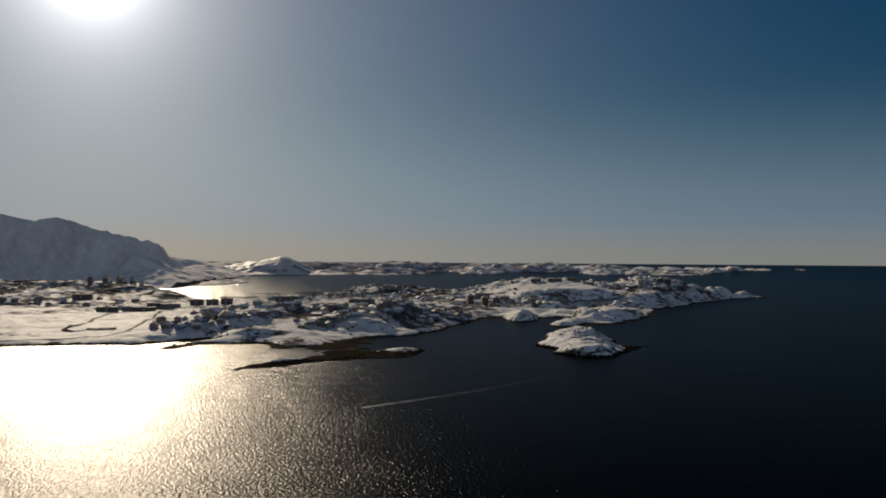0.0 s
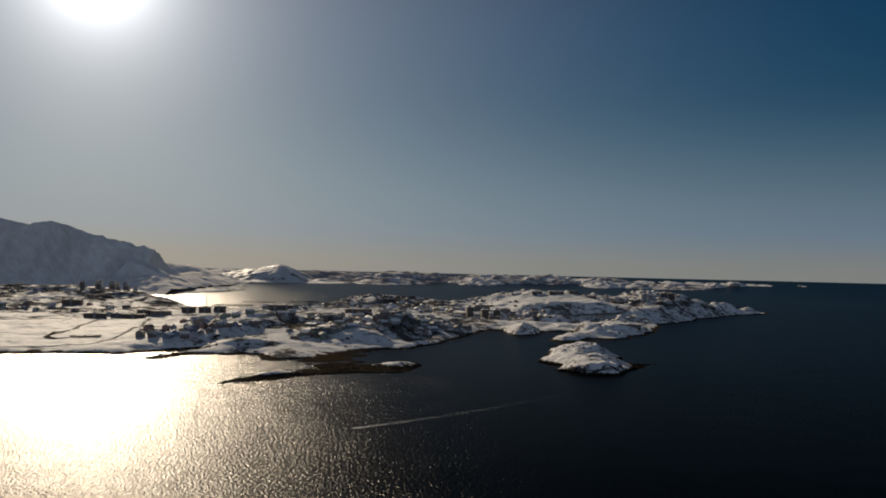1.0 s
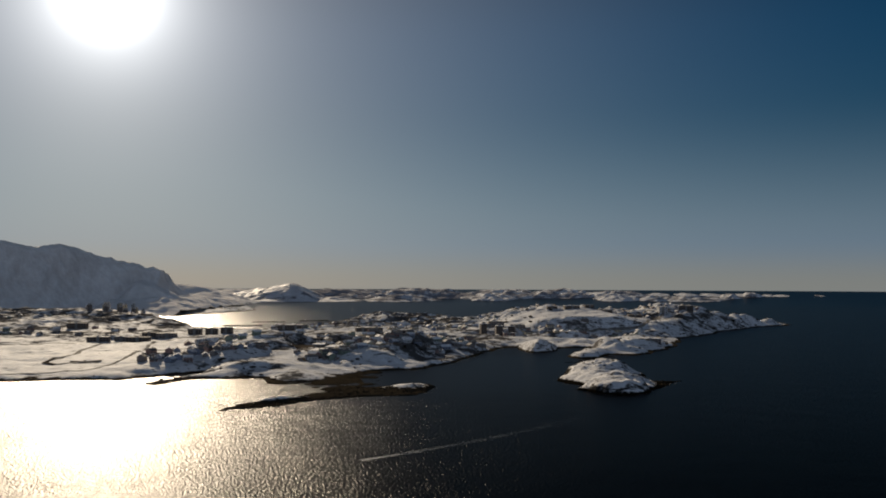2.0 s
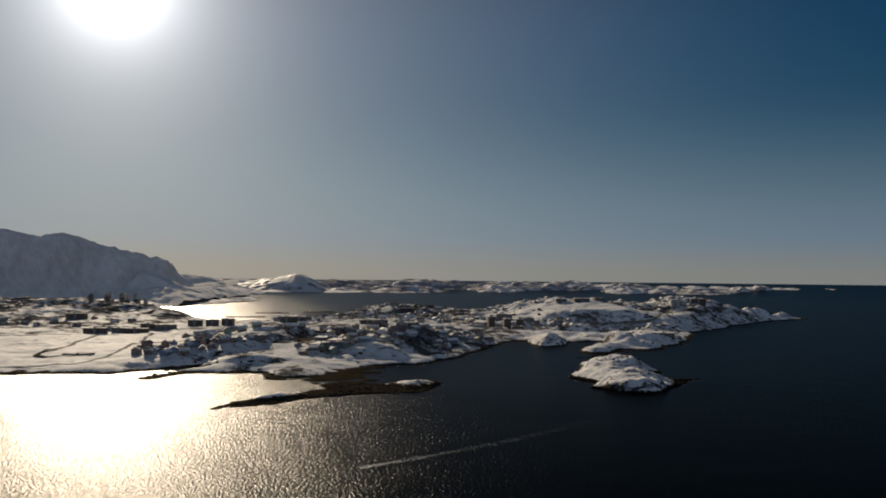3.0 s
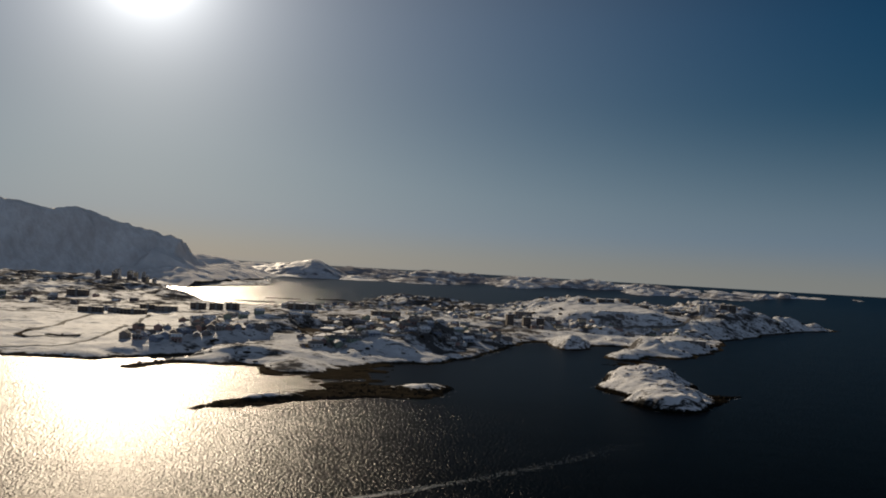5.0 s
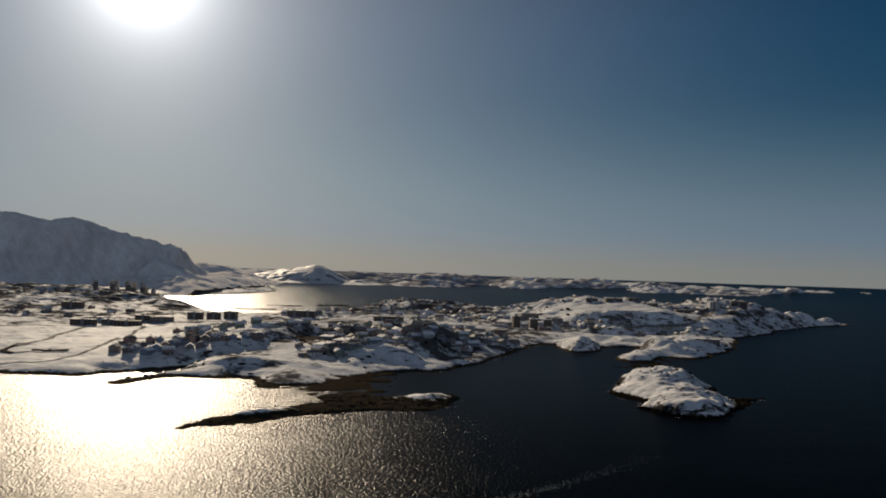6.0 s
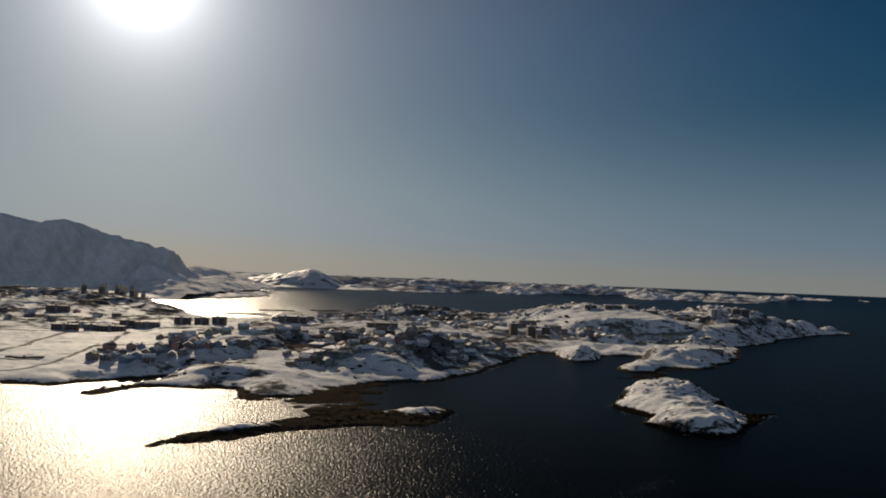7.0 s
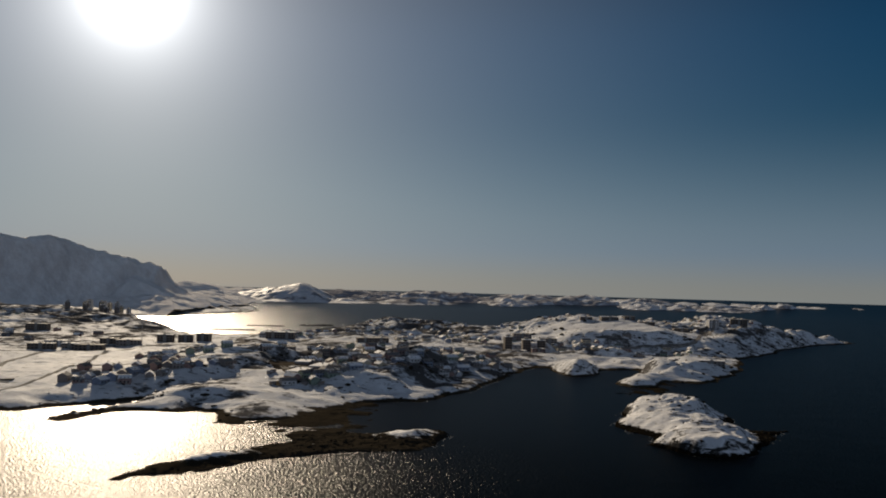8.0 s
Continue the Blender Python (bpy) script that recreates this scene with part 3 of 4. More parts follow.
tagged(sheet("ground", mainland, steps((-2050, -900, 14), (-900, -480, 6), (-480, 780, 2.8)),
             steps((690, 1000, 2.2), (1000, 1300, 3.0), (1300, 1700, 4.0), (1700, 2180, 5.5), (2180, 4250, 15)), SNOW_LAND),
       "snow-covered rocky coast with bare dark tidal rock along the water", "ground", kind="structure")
tagged(sheet("island_ground", island, steps((95, 215, 0.7)), steps((688, 900, 0.9)), SNOW_ISLAND),
       "small rounded snow-covered islet with dark wet rock at its edge", "island", kind="structure")
tagged(sheet("reef", reef, steps((-145, 10, 0.8)), steps((598, 752, 0.8)), TIDAL_ROCK, -1.2),
       "long low reef of dark weed-covered rock with a snow cap", "reef", kind="structure")
tagged(sheet("tidal_flats", flats, steps((-150, -18, 0.9)), steps((690, 862, 0.9)), TIDAL_ROCK, -1.0),
       "dark brown tidal rocks awash off the snowy shore", "tidal rocks", kind="structure")
tagged(sheet("shoal", shoal, steps((128, 216, 1.0)), steps((940, 1058, 1.2)), DARK_ROCK, -1.0),
       "dark rocks just awash between islet and shore", "shoal", kind="structure")
tagged(sheet("mountain", mountain, steps((-2300, -1300, 12), (-1300, -650, 5)), steps((1900, 2350, 10), (2350, 2900, 5), (2900, 3300, 12)), MOUNTAIN_HAZED, -5.5),
       "steep shaded mountain of rock paled for haze and streaked with snow", "mountain", kind="structure")


def sea_sheet():
    """Rings of water out to the horizon."""
    bm = bmesh.new()
    rings = [0.0] + list(np.arange(150, 4000, 350)) + list(np.linspace(4000, 4860, 22))
    last = None
    for r in rings:
        if r == 0:
            ring = [bm.verts.new((0, 130, 0))]
        else:
            ring = [bm.verts.new((r * math.sin(a), 130 + r * math.cos(a), float(sea_level(r * math.sin(a), 130 + r * math.cos(a)))))
                    for a in np.linspace(0, 2 * math.pi, 180, endpoint=False)]
        if last and len(last) == 1:
            for k in range(len(ring)):
                bm.faces.new((last[0], ring[k - 1], ring[k]))
        elif last:
            for k in range(len(ring)):
                bm.faces.new((last[k - 1], ring[k - 1], ring[k], last[k]))
        last = ring
    bmesh.ops.recalc_face_normals(bm, faces=bm.faces)
    mesh = bpy.data.meshes.new("water")
    bm.to_mesh(mesh)
    bm.free()
    if mesh.polygons[0].normal.z < 0:
        mesh.flip_normals()
    for face in mesh.polygons:
        face.use_smooth = True
    mesh.materials.append(SEA)
    return tagged(new("water", mesh), "dark wind-rippled sea with a broad glitter of sunlight", "sea", kind="structure")


sea_sheet()


def isle(name, x, y, length, width, height, seed, label, peak=2.0, step=9.0, rugged=0.26, lean=1.0, wander=0.24, material=FAR_HAZED_SNOW):
    """A far skerry: a rugged dome on the water; lean above 1 draws its western side out into a ramp."""

    def shape(px, py):
        u, v = (px - x) / (length / 2), (py - y) / (width / 2)
        u = np.where(u < 0, u / lean, u)
        q = np.hypot(u, v) + wander * rough(px, py, length / 4, seed, 4) + wander / 3
        body = np.clip(1 - np.clip(q, 0, None) ** peak, -0.3, None)
        z = height * body * (1.0 + rugged * (crags(px, py, max(34.0, length / 4), seed + 5, 3) - 0.62)) + 0.4 * wander * height * rough(px, py, 30, seed + 9, 2) * np.clip(body * 3, 0, 1)
        return z + sea_level(px, py) - 0.6

    span = 0.62 * max(length * lean, width)
    return tagged(sheet(name, lambda a, b: np.where(shape(a, b) > sea_level(a, b) - 4, shape(a, b), -99.0),
                        steps((x - span, x + span, step)), steps((y - span, y + span, step)), material, -50), label, "island", kind="structure")


# far skerries: middle of the near shore, length, height
FAR_ISLES = [(-500, 4253, 174, 30), (-424, 4449, 216, 28), (-152, 4208, 329, 37), (15, 4478, 73, 17), (286, 4316, 263, 49), (487, 4666, 83, 35), (563, 4768, 112, 24),
             (679, 4756, 139, 27), (787, 4537, 160, 44), (927, 4240, 223, 49), (1105, 4207, 148, 38), (1286, 4171, 280, 36), (1545, 4662, 134, 16), (1515, 4309, 84, 37),
             (1635, 4338, 94, 32), (1617, 4473, 169, 12), (1256, 4719, 124, 15), (1403, 4692, 108, 16), (1770, 4466, 73, 9), (1839, 4460, 86, 6), (2017, 4418, 44, 4)]
for k, (x, y, length, height) in enumerate(FAR_ISLES):
    depth = 90 + 0.8 * length
    near = min(1.0, 4680 / (math.hypot(x, y - 130) + 0.8 * depth))  # well inside the sea's rim
    x, y, length, height = x * near, 130 + (y - 130) * near, length * near, height * near
    isle("far_island", x, y + 0.42 * depth, length * 1.2, depth, height * 0.7, 200 + 7 * k, "low far-off skerry with snow and rock in hazed colours", peak=0.85 + 0.15 * (k % 3), step=6.0 if length < 130 else 8.0)
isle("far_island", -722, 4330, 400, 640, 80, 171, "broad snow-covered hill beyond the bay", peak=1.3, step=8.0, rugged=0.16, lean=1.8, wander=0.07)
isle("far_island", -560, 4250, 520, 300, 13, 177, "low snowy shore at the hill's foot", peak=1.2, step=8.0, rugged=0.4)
# the ranges along the horizon, with haze put into their colours
for k, (x, y, length, height) in enumerate([(-1330, 4560, 420, 44), (-1061, 4549, 265, 26), (-456, 4640, 471, 32), (-76, 4650, 530, 38), (393, 4640, 471, 30), (694, 4610, 442, 34), (999, 4550, 324, 32)]):
    isle("far_range", x, y, length * 1.25, 420, height * 1.1, 400 + 11 * k, "low snowy range on the horizon in hazed colours", peak=1.4, step=10.0, rugged=0.15 if k < 2 else 0.4, wander=0.12 if k < 2 else 0.24, material=MOUNTAIN_HAZED if k < 2 else FAR_HAZED_ROCK)


def breakwater(ax, ay, bx, by, width, seed):
    """A low dark mole of dumped rock in the bay."""
    long = math.hypot(bx - ax, by - ay)

    def shape(x, y):
        u, v = ((x - ax) * (bx - ax) + (y - ay) * (by - ay)) / long, (-(x - ax) * (by - ay) + (y - ay) * (bx - ax)) / long
        off = np.hypot(np.maximum(np.maximum(-u, u - long), 0), v + 3 * rough(x, y, 25, seed, 2))
        return 2.2 - 2.6 * off / (width / 2) + 0.5 * rough(x, y, 7, seed + 3, 3)

    return tagged(sheet("breakwater", shape, steps((min(ax, bx) - 12, max(ax, bx) + 12, 2.0)), steps((min(ay, by) - 14, max(ay, by) + 14, 2.0)), TIDAL_ROCK, -1.5),
                  "low dark rock mole lying in the glittering bay", "breakwater", kind="structure")


breakwater(-382, 1881, -320, 1896, 12, 301)
breakwater(-405, 1716, -335, 1722, 12, 307)
breakwater(-292, 1950, -236, 1972, 12, 311)


# ---- building blocks ----
def part(name, bm, material, parent=None, label=""):
    """Links a bmesh as one mesh object, under a thing or a part if one is given."""
    mesh = bpy.data.meshes.new(name)
    bm.to_mesh(mesh)
    bm.free()
    mesh.materials.append(material)
    ob = new(name, mesh)
    ob.parent = parent
    return tagged(ob, label)


def shared(name, mesh, parent, x, y, z, rz=0.0):
    """One more object on a mesh that alike pieces share."""
    ob = new(name, mesh)
    ob.parent = parent
    ob.matrix_basis = pose(x, y, z, 0, 0, rz)
    return ob


def box(x0, x1, y0, y1, z0, z1, bm=None, bevel=0.0):
    bm = bm or bmesh.new()
    made = bmesh.ops.create_cube(bm, size=1.0)["verts"]
    for v in made:
        v.co = Vector((x0 + (v.co.x + 0.5) * (x1 - x0), y0 + (v.co.y + 0.5) * (y1 - y0), z0 + (v.co.z + 0.5) * (z1 - z0)))
    if bevel:
        bmesh.ops.bevel(bm, geom=list({e for v in made for e in v.link_edges}), offset=bevel, segments=1, affect="EDGES")
    return bm


def prism(outline, y0, y1, bm=None):
    """An outline in x and z, drawn out along y."""
    bm = bm or bmesh.new()
    a = [bm.verts.new((x, y0, z)) for x, z in outline]
    b = [bm.verts.new((x, y1, z)) for x, z in outline]
    bm.faces.new(a)
    bm.faces.new(b[::-1])
    for k in range(len(a)):
        bm.faces.new((a[k - 1], b[k - 1], b[k], a[k]))
    bmesh.ops.recalc_face_normals(bm, faces=bm.faces)
    return bm


def ready_mesh(name, bm, material):
    mesh = bpy.data.meshes.new(name)
    bm.to_mesh(mesh)
    bm.free()
    mesh.materials.append(material)
    return mesh


def window_bm(w, h):
    bm = box(-w / 2, w / 2, -0.06, 0.04, 0, h)
    box(-w / 2 - 0.08, w / 2 + 0.08, -0.10, 0.04, -0.10, -0.02, bm)
    return bm


WINDOW = ready_mesh("window", window_bm(1.2, 1.2), PANE)
WIDE_WINDOW = ready_mesh("window", window_bm(1.9, 1.3), PANE)
DOOR = ready_mesh("door", box(-0.5, 0.5, -0.08, 0.04, 0, 2.05), plain("painted_door", (0.25, 0.25, 0.24), 0.6))


LAND_X, LAND_Y = np.arange(-900, 800, 2.5), np.arange(690, 2200, 2.5)
LAND_Z = mainland(*np.meshgrid(LAND_X, LAND_Y))


def ground_at(x, y):
    """Height of the mainland, between the points of a fine grid."""
    u, v = (x + 900) / 2.5, (y - 690) / 2.5
    i, j = int(u), int(v)
    u, v = u - i, v - j
    return float((LAND_Z[j, i] * (1 - u) + LAND_Z[j, i + 1] * u) * (1 - v) + (LAND_Z[j + 1, i] * (1 - u) + LAND_Z[j + 1, i + 1] * u) * v)


def footing(x, y, w, d, turn):
    """The lowest and the mean ground under a plot."""
    c, s = math.cos(radians(turn)), math.sin(radians(turn))
    zs = [ground_at(x + u * c - v * s, y + u * s + v * c) for u in (-w / 2, 0, w / 2) for v in (-d / 2, 0, d / 2)]
    return min(zs), sum(zs) / len(zs)


# ---- houses ----
def house(name, colour, w, d, h, pitch, label):
    """A gabled timber house on a concrete base, its ridge along x."""
    thing = tagged(new(name), label, "house", "houses of the town")
    part("foundation", box(-w / 2 + 0.1, w / 2 - 0.1, -d / 2 + 0.1, d / 2 - 0.1, -5.0, 0.5), CONCRETE, thing)
    top = h + pitch
    bm = prism([(-d / 2, 0.5), (d / 2, 0.5), (d / 2, h), (0, top), (-d / 2, h)], -w / 2, w / 2)
    bmesh.ops.rotate(bm, verts=bm.verts, cent=(0, 0, 0), matrix=Matrix.Rotation(radians(90), 3, "Z"))
    part("wall", bm, WALLS[colour], thing)
    e, k = 0.45, pitch / (d / 2)
    bm = prism([(-d / 2 - e, h - e * k), (0, top + 0.05), (d / 2 + e, h - e * k), (d / 2 + e, h - e * k + 0.22), (0.4, top + 0.42), (-0.4, top + 0.42),
                (-d / 2 - e, h - e * k + 0.22)], -w / 2 - e, w / 2 + e)
    bmesh.ops.rotate(bm, verts=bm.verts, cent=(0, 0, 0), matrix=Matrix.Rotation(radians(90), 3, "Z"))
    part("roof", bm, PATCHY_ROOF, thing, "gable roof with patchy snow")
    part("chimney", box(w * 0.18, w * 0.18 + 0.7, -0.3, 0.4, top - 0.6, top + 1.0), CONCRETE, thing)
    floors = 2 if h > 4.5 else 1
    for f in range(floors):
        for x in (-w * 0.3, 0.0, w * 0.3):
            shared("window", WINDOW, thing, x, -d / 2, 1.5 + 2.7 * f)
        shared("window", WINDOW, thing, w / 2, 0, 1.5 + 2.7 * f, 90)
    shared("door", DOOR, thing, w * 0.15, -d / 2 - 0.01, 0.5)
    return thing


def long_block(name, colour, length, depth, storeys, label, category="apartment block", group="apartment blocks"):
    """A flat-roofed row of flats with a stair tower and rows of windows."""
    thing = tagged(new(name), label, category, group)
    h = 0.6 + 2.9 * storeys
    part("foundation", box(-length / 2 + 0.1, length / 2 - 0.1, -depth / 2 + 0.1, depth / 2 - 0.1, -4.0, 0.6), CONCRETE, thing)
    part("wall", box(-length / 2, length / 2, -depth / 2, depth / 2, 0.6, h, bevel=0.06), WALLS[colour], thing)
    bm = box(-length / 2 - 0.4, length / 2 + 0.4, -depth / 2 - 0.4, depth / 2 + 0.4, h + 0.003, h + 0.5, bevel=0.15)
    part("roof", bm, PATCHY_ROOF if storeys > 1 else ROOF_SNOW, thing, "flat roof with drifted snow")
    for k in range(max(1, int(length / 16))):
        x = -length / 2 + (k + 0.5) * length / max(1, int(length / 16))
        part("stair_tower", box(x - 1.6, x + 1.6, -depth / 2 - 1.2, -depth / 2 - 0.003, 0.0, h + 1.2, bevel=0.08), CONCRETE, thing)
        part("vent", box(x + 3.0, x + 4.0, -0.5, 0.5, h + 0.503, h + 1.5, bevel=0.05), STEEL, thing)
    count = int(length / 3.6)
    for s in range(storeys):
        for k in range(count):
            x = -length / 2 + (k + 0.5) * length / count
            shared("window", WIDE_WINDOW, thing, x, -depth / 2, 1.5 + 2.9 * s)
    return thing


def tower(name, colour, side, storeys, label, group="tower blocks under the mountain"):
    thing = tagged(new(name), label, "tower block", group)
    h = 0.6 + 2.9 * storeys
    part("foundation", box(-side / 2 + 0.1, side / 2 - 0.1, -side / 2 + 0.1, side / 2 - 0.1, -5.0, 0.6), CONCRETE, thing)
    part("wall", box(-side / 2, side / 2, -side / 2, side / 2, 0.6, h, bevel=0.1), WALLS[colour], thing)
    part("roof", box(-side / 2 - 0.3, side / 2 + 0.3, -side / 2 - 0.3, side / 2 + 0.3, h + 0.003, h + 0.45, bevel=0.15), ROOF_SNOW, thing, "flat roof under snow")
    part("lift_house", box(-2, 2, -2, 2, h + 0.453, h + 2.6, bevel=0.1), CONCRETE, thing)
    for s in range(storeys):
        for k in range(3):
            shared("window", WIDE_WINDOW, thing, (k - 1) * side * 0.3, -side / 2, 1.5 + 2.9 * s)
    return thing


def set_down(thing, x, y, w, d, turn):
    low, mean = footing(x, y, w, d, turn)
    thing.matrix_basis = pose(x, y, 0.7 * low + 0.3 * mean - 0.1, 0, 0, turn)


def again(thing, x, y, w, d, turn):
    low, mean = footing(x, y, w, d, turn)
    return copy_thing(thing, pose(x, y, 0.7 * low + 0.3 * mean - 0.1, 0, 0, turn))


KINDS = []
for colour, words in (("brown", "brown timber"), ("dark red", "dark red timber"), ("dark blue", "dark blue timber"),
                      ("grey", "grey-clad"), ("ochre yellow", "ochre yellow timber"), ("dark green", "dark green timber")):
    KINDS.append((colour, 8.4, 7.0, 4.7, 1.7, f"two-storey {words} gabled house, patchy snow on roof"))
    KINDS.append((colour, 7.4, 5.8, 2.9, 1.7, f"small {words} gabled house, patchy snow on roof"))
    KINDS.append((colour, 11.0, 7.0, 3.9, 1.7, f"long {words} row house, patchy snow on roof"))
MODELS = {}


def add_house(kind, x, y, turn):
    colour, w, d, h, pitch, label = KINDS[kind]
    if kind in MODELS:
        return again(MODELS[kind], x, y, w, d, turn)
    MODELS[kind] = house("house", colour, w, d, h, pitch, label)
    set_down(MODELS[kind], x, y, w, d, turn)
    return MODELS[kind]


rng = random.Random(4)
# roads and yards: middle line, width
ROADS = [
    ([(-640, 1090), (-442, 1097), (-390, 1106), (-341, 1124), (-307, 1178), (-277, 1199), (-236, 1240), (-190, 1290)], 7.0),
    ([(-420, 760), (-292, 815), (-289, 855), (-297, 905), (-313, 994), (-330, 1060), (-341, 1124)], 3.5),
    ([(-175, 1010), (-150, 1060), (-134, 1134), (-94, 1259), (-37, 1335), (30, 1340), (80, 1300)], 8.0),
    ([(22, 1114), (45, 1190), (57, 1232), (109, 1240), (146, 1270), (190, 1330)], 6.0),
    ([(-311, 863), (-343, 850), (-356, 850), (-368, 880), (-362, 905), (-366, 944), (-385, 1000), (-392, 1060), (-390, 1106)], 5.0),
    ([(-301, 935), (-270, 940), (-235, 950), (-205, 975), (-175, 1010), (-145, 980), (-120, 930)], 5.0),
    ([(-190, 1290), (-170, 1400), (-130, 1480), (-60, 1500), (10, 1470), (30, 1340)], 7.0),
    ([(190, 1330), (260, 1370), (330, 1400), (400, 1560), (440, 1640)], 6.0),
    ([(-236, 1240), (-265, 1330), (-262, 1430), (-230, 1490), (-130, 1480)], 7.0),
]


def near_road(x, y):
    best = 1e9
    for line, width in ROADS:
        for (ax, ay), (bx, by) in zip(line, line[1:]):
            k = max(0.0, min(1.0, ((x - ax) * (bx - ax) + (y - ay) * (by - ay)) / ((bx - ax) ** 2 + (by - ay) ** 2)))
            best = min(best, math.hypot(x - ax - k * (bx - ax), y - ay - k * (by - ay)) - width / 2)
    return best


TAKEN = []


def free(x, y, gap):
    return all((x - a) ** 2 + (y - b) ** 2 > (gap + g) ** 2 for a, b, g in TAKEN)


# flats first: place, turn, length, storeys, colour
BLOCKS = [(-411, 1118, 10, 26, 2, "dark brown"), (-386, 1132, -8, 18, 2, "brown"), (-366, 1128, 6, 28, 2, "dark brown"), (-352, 1196, 12, 26, 2, "brown"), (-420, 1172, 0, 24, 2, "grey"),
          (-376, 1205, -5, 20, 2, "dark brown"), (-332, 1258, 4, 18, 3, "dark brown"), (-311, 1266, 12, 17, 3, "dark brown"), (-292, 1276, -4, 15, 3, "dark brown"), (-565, 1425, 0, 30, 3, "dark brown"),
          (-178, 1172, 12, 30, 2, "brown"), (-205, 1150, 20, 30, 3, "dark brown"), (-95, 1330, 15, 40, 2, "dark brown"), (-215, 1350, 0, 36, 3, "dark brown")]
for k, (x, y, turn, length, storeys, colour) in enumerate(BLOCKS):
    b = long_block("apartment_block", colour, length, 11.0, storeys, f"long {storeys}-storey {colour} apartment block, snow on flat roof")
    set_down(b, x, y, length, 11.0, turn)
    for u in (-0.35, 0.0, 0.35):
        TAKEN.append((x + u * length * math.cos(radians(turn)), y + u * length * math.sin(radians(turn)), 9.0))

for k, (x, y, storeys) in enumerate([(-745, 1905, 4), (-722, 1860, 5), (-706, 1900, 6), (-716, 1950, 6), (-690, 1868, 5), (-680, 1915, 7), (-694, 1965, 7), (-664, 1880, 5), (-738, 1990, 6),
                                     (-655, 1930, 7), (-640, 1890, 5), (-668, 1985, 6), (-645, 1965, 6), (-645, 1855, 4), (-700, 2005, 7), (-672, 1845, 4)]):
    # pale wall colours put the haze over these backlit towers into the paint
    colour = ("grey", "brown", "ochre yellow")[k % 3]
    b = tower("tower_block", colour, 7.0, storeys, f"{colour} {storeys}-storey tower block with wall paled for haze below the dark mountain")
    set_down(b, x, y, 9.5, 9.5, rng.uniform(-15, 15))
    TAKEN.append((x, y, 11.0))

for x, y, turn, side, storeys in [(73, 1296, 12, 9.0, 6), (96, 1302, 5, 10.0, 5), (114, 1298, -8, 10.0, 5)]:
    b = tower("tower_block", "dark brown", side, storeys, f"dark brown {storeys}-storey tower block above the snowy cove", "tower blocks above the cove")
    set_down(b, x, y, side, side, turn)
    TAKEN.append((x, y, 10.0))

for x, y, turn, length, storeys in [(84, 1278, 8, 20, 1), (108, 1276, 4, 16, 2), (128, 1345, 10, 20, 3), (98, 1385, 0, 24, 3)]:
    b = long_block("apartment_block", "dark red" if storeys == 2 else "brown", length, 10.0, storeys, f"{storeys}-storey block of flats above the snowy cove")
    set_down(b, x, y, length, 10.0, turn)
    TAKEN.append((x, y, 9.0))

for x, y, turn, length, storeys, label in [(-115, 924, 82, 30, 1, "low hall with flat snow-covered roof beside a gravel yard"),
                                           (-103, 958, 82, 30, 1, "low hall with flat snow-covered roof beside a gravel yard"),
                                           (-122, 990, 86, 22, 1, "low hall with flat snow-covered roof beside a gravel yard"),
                                           (-82, 1870, 4, 44, 1, "long low hall with white snow-covered roof on the hill"),
                                           (286, 1184, -12, 28, 2, "long dark two-storey building on the snowy headland"),
                                           (246, 1176, -12, 16, 1, "low dark building on the snowy headland"),
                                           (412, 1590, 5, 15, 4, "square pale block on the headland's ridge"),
                                           (470, 1640, -15, 26, 4, "broad dark block on the headland's ridge"),
                                           (355, 1560, 0, 24, 2, "long dark building along the ridge"),
                                           (236, 1512, 6, 26, 2, "long dark building along the ridge"),
                                           (204, 1522, -4, 18, 2, "dark building on the ridge above the snowfield"),
                                           (268, 1528, 10, 16, 2, "dark building on the ridge above the snowfield"),
                                           (312, 1602, 0, 24, 2, "long dark building along the ridge"),
                                           (486, 1622, 20, 14, 2, "dark building on the ridge above the snowfield")]:
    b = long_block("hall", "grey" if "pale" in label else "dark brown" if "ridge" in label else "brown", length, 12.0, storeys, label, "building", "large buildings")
    set_down(b, x, y, length, 12.0, turn)
    TAKEN.append((x, y, length * 0.55))

# the houses nearest the water, one by one
FRONT = [(-269, 858, 92), (-255, 848, 15), (-240, 850, 78), (-278, 911, 70), (-253, 871, 78), (-262, 915, 105), (-255, 919, 105), (-235, 875, 105), (-236, 858, 105), (-243, 925, 92), (-231, 883, 78), (-216, 878, 105), (-238, 959, 78), (-213, 907, 105), (-223, 963, 105), (-203, 902, 15), (-195, 904, 78), (-191, 913, 105), (-222, 910, 70), (-254, 863, 92), (-227, 860, 15), (-182, 924, 78), (-175, 931, 70), (-228, 955, 78), (-208, 880, 78), (-226, 891, 78), (-234, 934, 15), (-208, 931, 78), (-216, 930, 105)]
for k, (x, y, turn) in enumerate(FRONT):
    add_house((4 * k + k // 5) % 9, x, y, turn)
    TAKEN.append((x, y, 4.5))


